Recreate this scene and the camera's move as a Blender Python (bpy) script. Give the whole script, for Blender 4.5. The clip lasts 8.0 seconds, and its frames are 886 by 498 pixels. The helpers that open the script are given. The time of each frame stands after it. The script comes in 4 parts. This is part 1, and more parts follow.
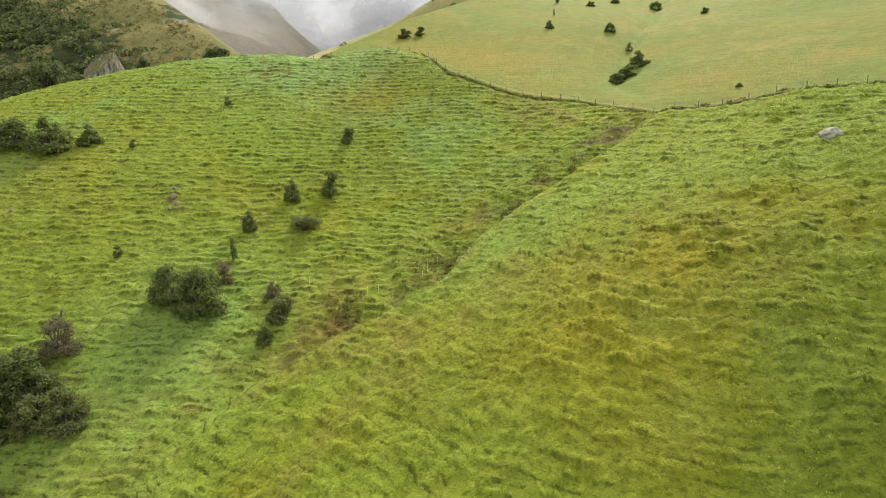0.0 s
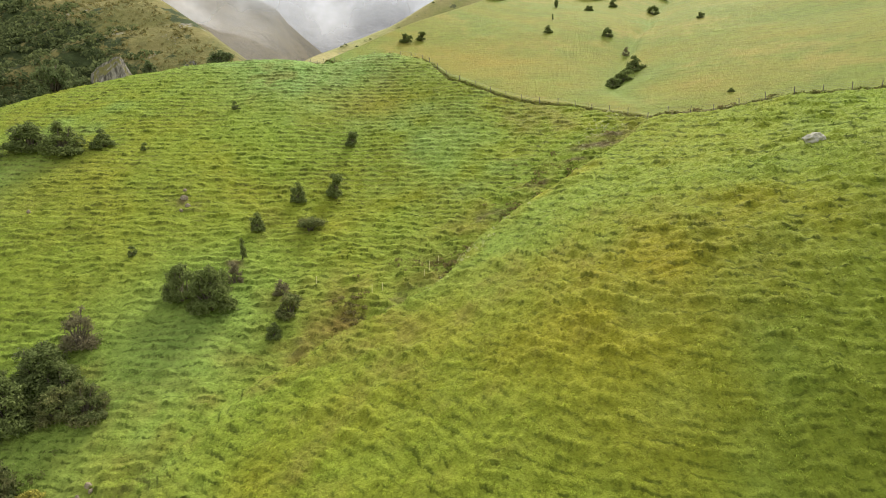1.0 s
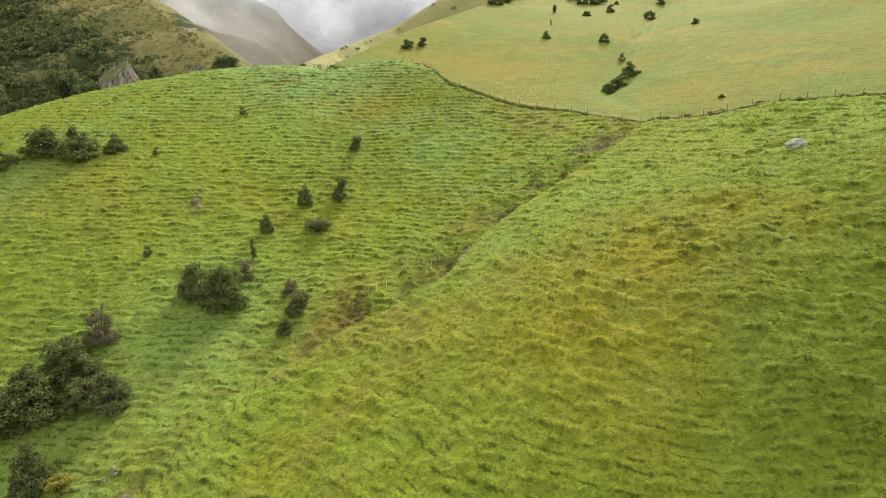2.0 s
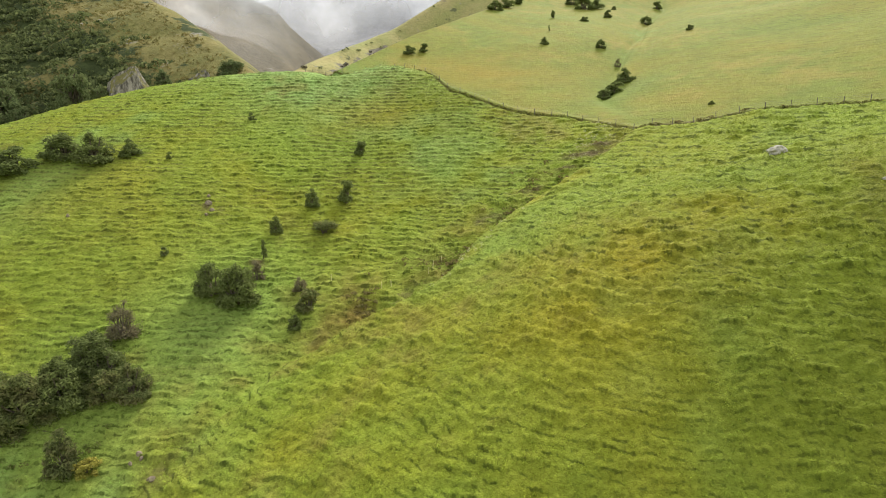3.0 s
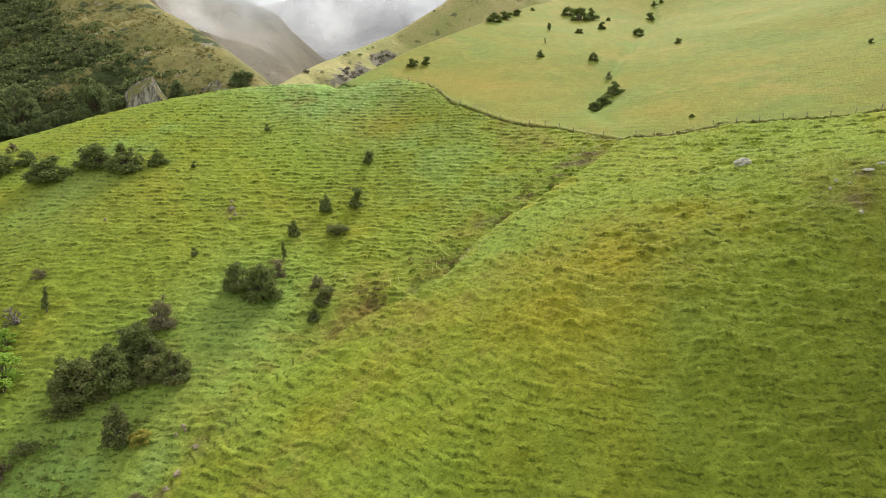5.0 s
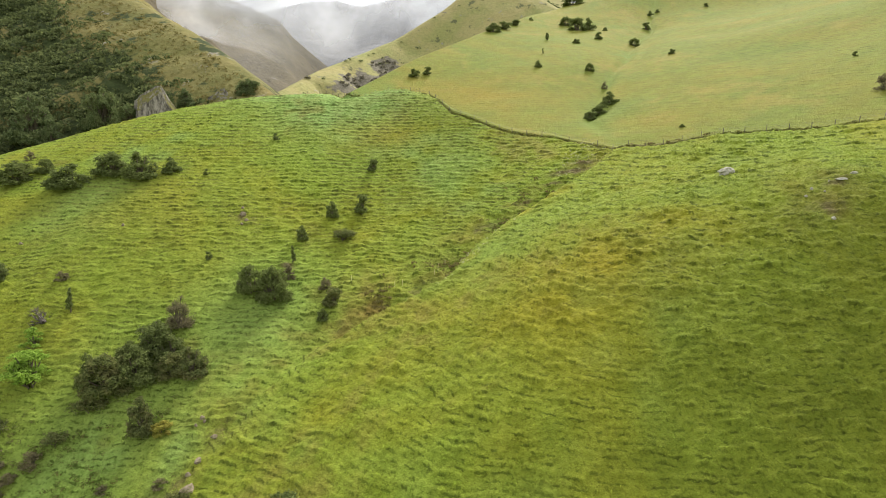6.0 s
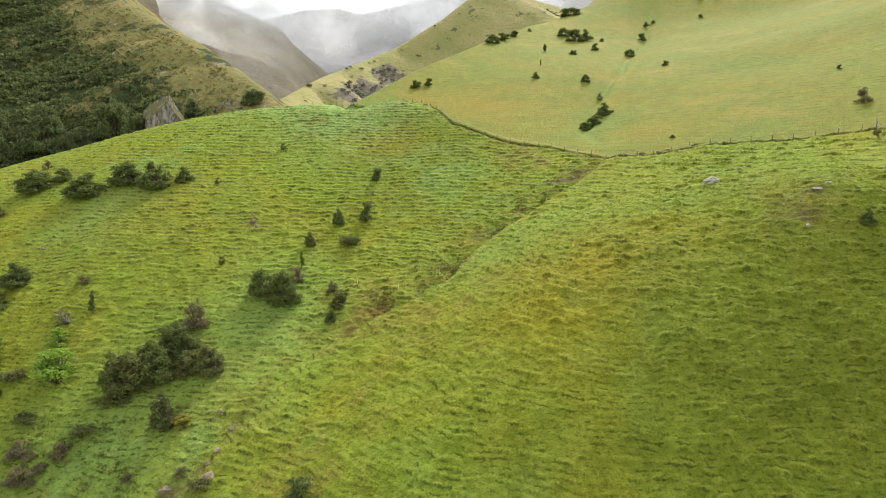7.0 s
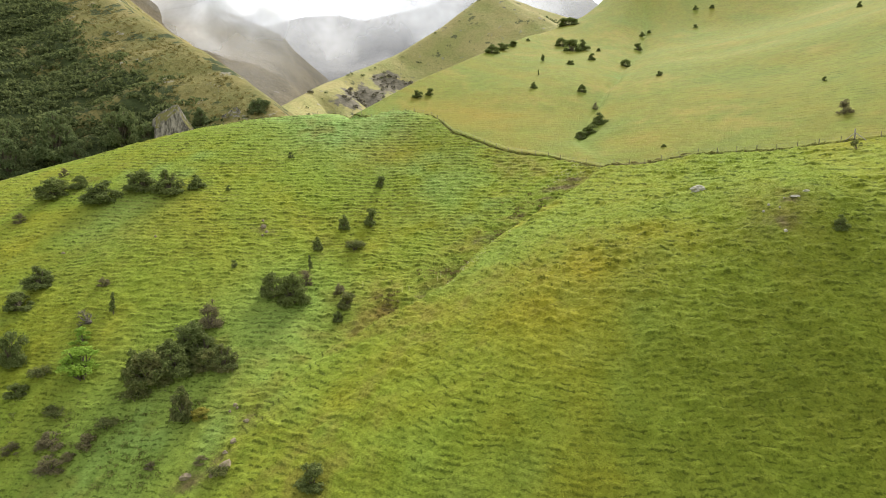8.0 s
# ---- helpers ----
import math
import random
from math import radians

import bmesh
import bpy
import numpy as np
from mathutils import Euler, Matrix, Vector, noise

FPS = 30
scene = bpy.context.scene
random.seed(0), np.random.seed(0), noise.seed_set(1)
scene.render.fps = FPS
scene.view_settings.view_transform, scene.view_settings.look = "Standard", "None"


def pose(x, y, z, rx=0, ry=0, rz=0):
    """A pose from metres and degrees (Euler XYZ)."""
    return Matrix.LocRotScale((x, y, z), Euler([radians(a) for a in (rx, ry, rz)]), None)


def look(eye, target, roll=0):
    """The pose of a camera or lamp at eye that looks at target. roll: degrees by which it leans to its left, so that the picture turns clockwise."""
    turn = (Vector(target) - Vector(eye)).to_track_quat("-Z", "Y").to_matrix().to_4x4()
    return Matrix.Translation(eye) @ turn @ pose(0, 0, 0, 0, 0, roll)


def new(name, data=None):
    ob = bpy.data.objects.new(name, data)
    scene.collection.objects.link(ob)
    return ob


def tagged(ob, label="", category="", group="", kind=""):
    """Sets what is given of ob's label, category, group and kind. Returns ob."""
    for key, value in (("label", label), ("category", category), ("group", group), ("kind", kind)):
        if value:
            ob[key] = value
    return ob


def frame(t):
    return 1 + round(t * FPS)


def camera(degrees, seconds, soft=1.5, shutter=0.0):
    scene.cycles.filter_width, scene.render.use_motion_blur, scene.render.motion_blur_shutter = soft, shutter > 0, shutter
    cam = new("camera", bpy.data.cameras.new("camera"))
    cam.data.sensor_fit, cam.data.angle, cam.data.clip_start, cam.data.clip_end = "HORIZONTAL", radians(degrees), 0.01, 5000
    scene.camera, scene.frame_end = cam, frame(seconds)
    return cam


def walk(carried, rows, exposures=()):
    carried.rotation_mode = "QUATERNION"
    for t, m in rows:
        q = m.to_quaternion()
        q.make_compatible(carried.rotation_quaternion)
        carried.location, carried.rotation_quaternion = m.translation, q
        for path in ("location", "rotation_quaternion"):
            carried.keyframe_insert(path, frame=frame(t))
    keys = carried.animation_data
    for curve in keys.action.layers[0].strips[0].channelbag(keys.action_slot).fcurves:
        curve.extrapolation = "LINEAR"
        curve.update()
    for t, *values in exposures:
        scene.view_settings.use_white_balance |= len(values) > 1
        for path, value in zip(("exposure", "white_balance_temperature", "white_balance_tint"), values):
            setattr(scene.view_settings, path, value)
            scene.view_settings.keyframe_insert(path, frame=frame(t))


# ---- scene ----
# ---- camera ----
cam = camera(73.9, 8.0, soft=1.0)
METRES, EYE, TILT, LEAN, TURN = 36.0, 0.0, -9.0, 0.0, 0.0
EXPOSURE = 0.96
ROWS = [
    (0.0, 0.0, 0.0, 0.0, 0.0, 0.0, -0.0),
    (0.5, -0.0014, -0.0396, -0.0023, 0.01, 0.05, 0.0),
    (1.0, -0.003, -0.0839, -0.0044, 0.03, 0.09, 0.01),
    (1.5, -0.0047, -0.1326, -0.0065, 0.03, 0.14, 0.01),
    (3.0, -0.0105, -0.3034, -0.0091, 0.06, 0.25, -0.0),
    (3.5, -0.0123, -0.3666, -0.0103, 0.07, 0.28, -0.0),
    (4.0, -0.0144, -0.4256, -0.0125, 0.06, 0.33, -0.0),
    (4.5, -0.0168, -0.4916, -0.0143, 0.06, 0.36, -0.01),
    (6.0, -0.0255, -0.7004, -0.0218, 0.06, 0.95, -0.06),
    (6.5, -0.0282, -0.773, -0.0256, 0.05, 1.25, -0.06),
    (7.0, -0.0305, -0.8478, -0.0292, 0.06, 1.54, -0.06),
    (7.5, -0.0326, -0.9221, -0.0338, 0.07, 1.8, -0.07),
    (8.0, -0.0355, -0.9985, -0.0389, 0.07, 2.06, -0.08),
]
walk(cam, [(t, pose(0, 0, EYE, TILT, LEAN, TURN) @ pose(METRES * x, METRES * y, METRES * z, 90 + pitch, roll, yaw)) for t, x, y, z, yaw, pitch, roll in ROWS],
     exposures=((0, EXPOSURE), (8, EXPOSURE)))

# ---- sky and sun ----
world = bpy.data.worlds.new("overcast_sky")
scene.world = world
world.use_nodes = True
wn, wl = world.node_tree.nodes, world.node_tree.links
wn.clear()
SUN_HIGH, SUN_ROUND = 43, 22           # degrees above the horizon, and round from north
sky = wn.new("ShaderNodeTexSky")
sky.sky_type, sky.sun_disc = "NISHITA", False
sky.sun_elevation, sky.sun_rotation = radians(SUN_HIGH), radians(SUN_ROUND)
dim = wn.new("ShaderNodeMix")
dim.data_type, dim.blend_type, dim.inputs[0].default_value = "RGBA", "MULTIPLY", 1.0
wl.new(sky.outputs[0], dim.inputs[6])
dim.inputs[7].default_value = (0.1, 0.1, 0.1, 1)
wco = wn.new("ShaderNodeTexCoord")
wnoise = wn.new("ShaderNodeTexNoise")
wnoise.inputs["Scale"].default_value, wnoise.inputs["Detail"].default_value = 3.0, 5.0
wl.new(wco.outputs["Generated"], wnoise.inputs["Vector"])
deck = wn.new("ShaderNodeValToRGB")      # the cloud deck, grey to white
deck.color_ramp.elements[0].position, deck.color_ramp.elements[0].color = 0.35, (0.78, 0.80, 0.83, 1)
deck.color_ramp.elements[1].position, deck.color_ramp.elements[1].color = 0.62, (1.02, 1.03, 1.05, 1)
wl.new(wnoise.outputs["Fac"], deck.inputs[0])
cover = wn.new("ShaderNodeMix")
cover.data_type, cover.inputs[0].default_value = "RGBA", 0.9
wl.new(dim.outputs[2], cover.inputs[6])
wl.new(deck.outputs[0], cover.inputs[7])
back = wn.new("ShaderNodeBackground")
back.inputs[1].default_value = 0.7
wl.new(cover.outputs[2], back.inputs[0])
wout = wn.new("ShaderNodeOutputWorld")
wl.new(back.outputs[0], wout.inputs[0])

sun = new("sun", bpy.data.lights.new("sun", "SUN"))
sun.data.energy, sun.data.angle, sun.data.color = 3.35, radians(19), (1.0, 0.95, 0.86)
_a, _e = radians(SUN_ROUND), radians(SUN_HIGH)
sun.matrix_world = look((math.sin(_a) * math.cos(_e) * 90, math.cos(_a) * math.cos(_e) * 90, math.sin(_e) * 90), (0, 0, 0))


# ---- materials ----
def material(name, rough_=0.9, spec=0.2):
    m = bpy.data.materials.new(name)
    m.use_nodes = True
    b = m.node_tree.nodes["Principled BSDF"]
    b.inputs["Roughness"].default_value, b.inputs["Specular IOR Level"].default_value = rough_, spec
    return m, m.node_tree.nodes, m.node_tree.links, b


def noise_of(n, l, vec, scale, detail=3.0, rough_=0.55):
    t = n.new("ShaderNodeTexNoise")
    t.inputs["Scale"].default_value, t.inputs["Detail"].default_value, t.inputs["Roughness"].default_value = scale, detail, rough_
    l.new(vec, t.inputs["Vector"])
    return t.outputs["Fac"]


def ramp_of(n, l, fac, lo, hi, a=0.0, b=1.0):
    r = n.new("ShaderNodeMapRange")
    r.inputs[1].default_value, r.inputs[2].default_value, r.inputs[3].default_value, r.inputs[4].default_value = lo, hi, a, b
    l.new(fac, r.inputs[0])
    return r.outputs[0]


def mix_of(n, l, fac, a, b, kind="MIX"):
    m = n.new("ShaderNodeMix")
    m.data_type, m.blend_type = "RGBA", kind
    for value, slot in ((fac, 0), (a, 6), (b, 7)):
        if isinstance(value, bpy.types.NodeSocket):
            l.new(value, m.inputs[slot])
        elif slot == 0:
            m.inputs[0].default_value = value
        else:
            m.inputs[slot].default_value = (*value, 1)
    return m.outputs[2]


def attribute_of(n, name):
    a = n.new("ShaderNodeAttribute")
    a.attribute_name = name
    return a.outputs["Fac"]


def bump_of(n, l, bsdf, height, strength, distance):
    b = n.new("ShaderNodeBump")
    b.inputs["Strength"].default_value, b.inputs["Distance"].default_value = strength, distance
    l.new(height, b.inputs["Height"])
    l.new(b.outputs[0], bsdf.inputs["Normal"])


def let_light_through(m, n, l, b, colour, share):
    """Thin leaves pass part of the light on."""
    t, mixer = n.new("ShaderNodeBsdfTranslucent"), n.new("ShaderNodeMixShader")
    l.new(colour, t.inputs[0])
    mixer.inputs[0].default_value = share
    l.new(b.outputs[0], mixer.inputs[1])
    l.new(t.outputs[0], mixer.inputs[2])
    l.new(mixer.outputs[0], n["Material Output"].inputs[0])


def maths(n, l, kind, a, b=0.0):
    m = n.new("ShaderNodeMath")
    m.operation = kind
    for value, slot in ((a, 0), (b, 1)):
        if isinstance(value, bpy.types.NodeSocket):
            l.new(value, m.inputs[slot])
        else:
            m.inputs[slot].default_value = value
    return m.outputs[0]


def tread_shade(n, l, vec):
    """Short dark runs along the slope's steps: painted riser shade, tinged with dead grass."""
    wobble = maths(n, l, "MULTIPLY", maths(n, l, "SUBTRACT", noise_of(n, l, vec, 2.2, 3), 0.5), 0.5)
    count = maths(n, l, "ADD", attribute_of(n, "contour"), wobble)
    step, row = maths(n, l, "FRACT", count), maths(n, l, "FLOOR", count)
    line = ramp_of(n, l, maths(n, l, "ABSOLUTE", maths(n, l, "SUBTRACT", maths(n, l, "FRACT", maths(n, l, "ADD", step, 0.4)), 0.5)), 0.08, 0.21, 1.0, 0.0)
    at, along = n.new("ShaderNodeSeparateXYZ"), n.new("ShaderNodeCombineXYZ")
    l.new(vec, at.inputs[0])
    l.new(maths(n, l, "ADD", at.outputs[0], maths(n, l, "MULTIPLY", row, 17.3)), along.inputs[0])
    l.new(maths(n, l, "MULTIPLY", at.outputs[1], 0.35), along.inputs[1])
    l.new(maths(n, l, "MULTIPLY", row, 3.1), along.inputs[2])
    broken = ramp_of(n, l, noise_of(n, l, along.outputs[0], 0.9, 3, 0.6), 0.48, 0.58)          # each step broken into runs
    # worn: how strongly the riser shade is painted
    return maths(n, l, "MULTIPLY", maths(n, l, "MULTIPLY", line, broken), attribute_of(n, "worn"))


def pasture_colour(n, l, vec):
    """Grazed grass: green to olive in wide patches, fresh and dry streaks, paler beyond the fence, bare soil where worn."""
    wide = ramp_of(n, l, noise_of(n, l, vec, 0.045, 4), 0.36, 0.64)
    mid = ramp_of(n, l, noise_of(n, l, vec, 0.35, 4, 0.6), 0.38, 0.66)
    fine = ramp_of(n, l, noise_of(n, l, vec, 2.3, 4, 0.65), 0.3, 0.7)
    stretch = n.new("ShaderNodeMapping")
    stretch.inputs["Scale"].default_value = (0.3, 1.0, 1.6)
    l.new(vec, stretch.inputs["Vector"])
    streak = ramp_of(n, l, noise_of(n, l, stretch.outputs[0], 0.9, 5, 0.6), 0.35, 0.65)      # along the slope
    c = mix_of(n, l, wide, GRASS_GREEN, GRASS_OLIVE)
    c = mix_of(n, l, ramp_of(n, l, mid, 0, 1, 0, 0.5), c, GRASS_FRESH)
    c = mix_of(n, l, attribute_of(n, "gold"), c, GRASS_GOLD)
    c = mix_of(n, l, attribute_of(n, "lush"), c, GRASS_LUSH)
    pale = mix_of(n, l, ramp_of(n, l, wide, 0, 1, 0, 0.55), GRASS_PALE, GRASS_STRAW)
    pale = mix_of(n, l, ramp_of(n, l, mid, 0, 1, 0, 0.15), pale, GRASS_FRESH)
    near = maths(n, l, "SUBTRACT", 1.0, maths(n, l, "MULTIPLY", attribute_of(n, "pale"), 0.7))        # rougher sward on this side of the fence
    pale = mix_of(n, l, ramp_of(n, l, attribute_of(n, "gold"), 0, 1, 0, 0.8), pale, GRASS_TAWNY)
    pale = mix_of(n, l, ramp_of(n, l, attribute_of(n, "lush"), 0, 1, 0, 0.8), pale, GRASS_SPRING)
    c = mix_of(n, l, attribute_of(n, "pale"), c, pale)
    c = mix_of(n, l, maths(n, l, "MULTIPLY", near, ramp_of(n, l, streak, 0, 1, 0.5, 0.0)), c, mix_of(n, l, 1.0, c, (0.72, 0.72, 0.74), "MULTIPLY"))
    c = mix_of(n, l, attribute_of(n, "dry"), c, GRASS_DRY)
    c = mix_of(n, l, ramp_of(n, l, attribute_of(n, "deep"), 0, 1, 0, 0.85), c, mix_of(n, l, mid, GRASS_DEEP, GRASS_DARK))
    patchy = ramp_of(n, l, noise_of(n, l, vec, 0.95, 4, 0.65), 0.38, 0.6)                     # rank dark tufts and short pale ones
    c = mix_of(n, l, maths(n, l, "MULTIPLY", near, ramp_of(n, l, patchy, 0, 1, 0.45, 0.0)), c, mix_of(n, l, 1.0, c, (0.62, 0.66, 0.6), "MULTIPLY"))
    # riser shade: the turf's own colour darkened, with a tenth of dead grass
    c = mix_of(n, l, tread_shade(n, l, vec), c, mix_of(n, l, 0.1, mix_of(n, l, 1.0, c, (0.4, 0.46, 0.36), "MULTIPLY"), THATCH))
    c = mix_of(n, l, 1.0, c, (1.15, 1.125, 1.08), "MULTIPLY")
    dark_specks = ramp_of(n, l, noise_of(n, l, vec, 2.4, 5, 0.7), 0.37, 0.5, 0.68, 0.0)                # dark specks scattered through the sward
    c = mix_of(n, l, maths(n, l, "MULTIPLY", near, dark_specks), c, mix_of(n, l, 1.0, c, (0.5, 0.48, 0.42), "MULTIPLY"))
    c = mix_of(n, l, ramp_of(n, l, fine, 0, 1, 0.0, 0.45), c, mix_of(n, l, 1.0, c, (1.35, 1.3, 1.2), "MULTIPLY"))
    fleck = ramp_of(n, l, noise_of(n, l, vec, 6.5, 3, 0.6), 0.52, 0.66, 0.0, 0.3)                # single bright tufts
    c = mix_of(n, l, maths(n, l, "MULTIPLY", near, fleck), c, mix_of(n, l, 1.0, c, (1.45, 1.4, 1.5), "MULTIPLY"))
    return c, fine, mid


GRASS_GREEN, GRASS_OLIVE, GRASS_FRESH, GRASS_LUSH = (0.24, 0.34, 0.036), (0.268, 0.316, 0.03), (0.3, 0.41, 0.053), (0.275, 0.435, 0.112)
GRASS_SPRING, GRASS_TAWNY = (0.135, 0.2, 0.04), (0.235, 0.182, 0.028)
GRASS_DEEP, GRASS_DARK, THATCH = (0.16, 0.204, 0.021), (0.196, 0.234, 0.024), (0.135, 0.108, 0.024)
GRASS_PALE, GRASS_STRAW, GRASS_DRY, GRASS_GOLD = (0.132, 0.16, 0.029), (0.196, 0.17, 0.028), (0.25, 0.20, 0.05), (0.38, 0.335, 0.023)


def pasture():
    m, n, l, b = material("pasture_turf", 0.95, 0.12)
    vec = n.new("ShaderNodeTexCoord").outputs["Object"]
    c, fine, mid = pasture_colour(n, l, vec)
    tuft_shaded = mix_of(n, l, 1.0, c, (0.78, 0.76, 0.8), "MULTIPLY")        # old growth under the blades, darkened for the shade between them
    c = mix_of(n, l, attribute_of(n, "pale"), tuft_shaded, c)
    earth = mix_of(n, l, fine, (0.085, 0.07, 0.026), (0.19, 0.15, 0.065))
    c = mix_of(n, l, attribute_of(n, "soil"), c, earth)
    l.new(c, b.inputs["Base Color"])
    bump_of(n, l, b, maths(n, l, "ADD", noise_of(n, l, vec, 5.0, 6, 0.7), noise_of(n, l, vec, 1.7, 3, 0.6)), 0.9, 0.3)
    return m


def blades():
    m, n, l, b = material("grass_blades", 0.9, 0.1)
    vec = n.new("ShaderNodeTexCoord").outputs["Object"]
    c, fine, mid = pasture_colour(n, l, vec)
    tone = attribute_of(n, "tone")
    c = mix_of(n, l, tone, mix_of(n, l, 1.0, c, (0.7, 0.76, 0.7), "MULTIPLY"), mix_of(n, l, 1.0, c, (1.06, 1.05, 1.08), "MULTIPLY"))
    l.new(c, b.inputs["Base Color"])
    let_light_through(m, n, l, b, c, 0.28)
    return m


def leaves(name, dark, light, patch):
    m, n, l, b = material(name, 0.85, 0.08)
    isl = n.new("ShaderNodeNewGeometry").outputs["Random Per Island"]
    vec = n.new("ShaderNodeTexCoord").outputs["Object"]
    c = mix_of(n, l, isl, dark, light)
    c = mix_of(n, l, ramp_of(n, l, noise_of(n, l, vec, 0.9, 3), 0.45, 0.7, 0, 0.7), c, patch)
    ob = n.new("ShaderNodeObjectInfo").outputs["Random"]
    c = mix_of(n, l, ramp_of(n, l, ob, 0, 1, 0, 0.5), c, mix_of(n, l, 1.0, c, (1.3, 1.25, 1.1), "MULTIPLY"))
    l.new(c, b.inputs["Base Color"])
    let_light_through(m, n, l, b, c, 0.42)
    return m


def stone(name, a, b_, lichen):
    m, n, l, b = material(name, 0.95, 0.08)
    vec = n.new("ShaderNodeTexCoord").outputs["Object"]
    c = mix_of(n, l, ramp_of(n, l, noise_of(n, l, vec, 1.3, 6, 0.65), 0.3, 0.7), a, b_)
    c = mix_of(n, l, ramp_of(n, l, noise_of(n, l, vec, 4.0, 4), 0.55, 0.68), c, lichen)
    l.new(c, b.inputs["Base Color"])
    bump_of(n, l, b, noise_of(n, l, vec, 6.0, 8, 0.7), 0.8, 0.1)
    return m


def grassy_crag():
    """Pale jointed rock with tawny grass on every ledge flat enough to hold it."""
    m, n, l, b = material("grassy_crag", 0.95, 0.15)
    vec = n.new("ShaderNodeTexCoord").outputs["Object"]
    tall = n.new("ShaderNodeMapping")
    tall.inputs["Scale"].default_value = (1.0, 1.0, 0.3)
    l.new(vec, tall.inputs["Vector"])
    c = mix_of(n, l, ramp_of(n, l, noise_of(n, l, tall.outputs[0], 0.9, 6, 0.75), 0.42, 0.6), (0.085, 0.077, 0.062), (0.36, 0.33, 0.27))
    level = n.new("ShaderNodeSeparateXYZ")
    l.new(n.new("ShaderNodeNewGeometry").outputs["Normal"], level.inputs[0])
    held = maths(n, l, "ADD", level.outputs[2], maths(n, l, "MULTIPLY", noise_of(n, l, vec, 0.8, 5, 0.7), 0.7))
    c = mix_of(n, l, ramp_of(n, l, held, 0.7, 0.84), c, mix_of(n, l, noise_of(n, l, vec, 1.5, 4), (0.12, 0.125, 0.036), (0.22, 0.19, 0.07)))
    l.new(c, b.inputs["Base Color"])
    bump_of(n, l, b, noise_of(n, l, tall.outputs[0], 1.8, 8, 0.7), 1.0, 0.6)
    return m


def timber(name, a, b_):
    m, n, l, b = material(name, 0.85, 0.2)
    vec = n.new("ShaderNodeTexCoord").outputs["Object"]
    l.new(mix_of(n, l, noise_of(n, l, vec, 9.0, 5), a, b_), b.inputs["Base Color"])
    bump_of(n, l, b, noise_of(n, l, vec, 30.0, 4), 0.5, 0.02)
    return m


def hillside(name, grass, tan, rock, scrub, size, rocky, bushy, floor=None):
    """A distant slope of tussock grass with outcrops and patches of scrub; size is the width of the patches."""
    m, n, l, b = material(name, 0.95, 0.1)
    vec = n.new("ShaderNodeTexCoord").outputs["Object"]
    c = mix_of(n, l, ramp_of(n, l, noise_of(n, l, vec, 1.2 / size, 5), 0.35, 0.65), grass, tan)
    c = mix_of(n, l, ramp_of(n, l, noise_of(n, l, vec, 12 / size, 5, 0.7), 0.4, 0.75, 0, 0.6), c, mix_of(n, l, 1.0, c, (0.55, 0.58, 0.6), "MULTIPLY"))
    c = mix_of(n, l, ramp_of(n, l, noise_of(n, l, vec, 4 / size, 7, 0.7), rocky, rocky + 0.06), c, rock)
    c = mix_of(n, l, ramp_of(n, l, noise_of(n, l, vec, 2.2 / size, 8, 0.68), bushy, bushy + 0.04), c, scrub)
    if floor:
        ragged = maths(n, l, "ADD", attribute_of(n, "cover"), maths(n, l, "MULTIPLY", maths(n, l, "SUBTRACT", noise_of(n, l, vec, 9 / size, 6, 0.65), 0.5), 1.6))
        c = mix_of(n, l, ramp_of(n, l, ragged, 0.42, 0.62), c, mix_of(n, l, ramp_of(n, l, noise_of(n, l, vec, 14 / size, 5, 0.7), 0.35, 0.65), floor, mix_of(n, l, 1.0, floor, (1.9, 1.85, 1.8), "MULTIPLY")))
    l.new(c, b.inputs["Base Color"])
    bump_of(n, l, b, noise_of(n, l, vec, 8 / size, 8, 0.7), 0.9, size * 0.05)
    return m


def mist_stuff(name, scale, lo, hi, thick):
    m = bpy.data.materials.new(name)
    m.use_nodes = True
    n, l = m.node_tree.nodes, m.node_tree.links
    n.clear()
    vec = n.new("ShaderNodeTexCoord").outputs["Object"]
    puff = ramp_of(n, l, noise_of(n, l, vec, scale, 5, 0.5), lo, hi)
    veil = attribute_of(n, "veil")
    mul = n.new("ShaderNodeMath")
    mul.operation = "MULTIPLY"
    l.new(veil, mul.inputs[0])
    l.new(ramp_of(n, l, puff, 0, 1, thick * 0.25, thick), mul.inputs[1])
    clear, white, glowing = n.new("ShaderNodeBsdfTransparent"), n.new("ShaderNodeBsdfDiffuse"), n.new("ShaderNodeBsdfTranslucent")
    white.inputs[0].default_value = glowing.inputs[0].default_value = (0.88, 0.9, 0.95, 1)
    out, mixer = n.new("ShaderNodeOutputMaterial"), n.new("ShaderNodeMixShader")
    half = n.new("ShaderNodeMixShader")
    l.new(white.outputs[0], half.inputs[1])
    l.new(glowing.outputs[0], half.inputs[2])
    l.new(mul.outputs[0], mixer.inputs[0])
    l.new(clear.outputs[0], mixer.inputs[1])
    l.new(half.outputs[0], mixer.inputs[2])
    l.new(mixer.outputs[0], out.inputs[0])
    return m


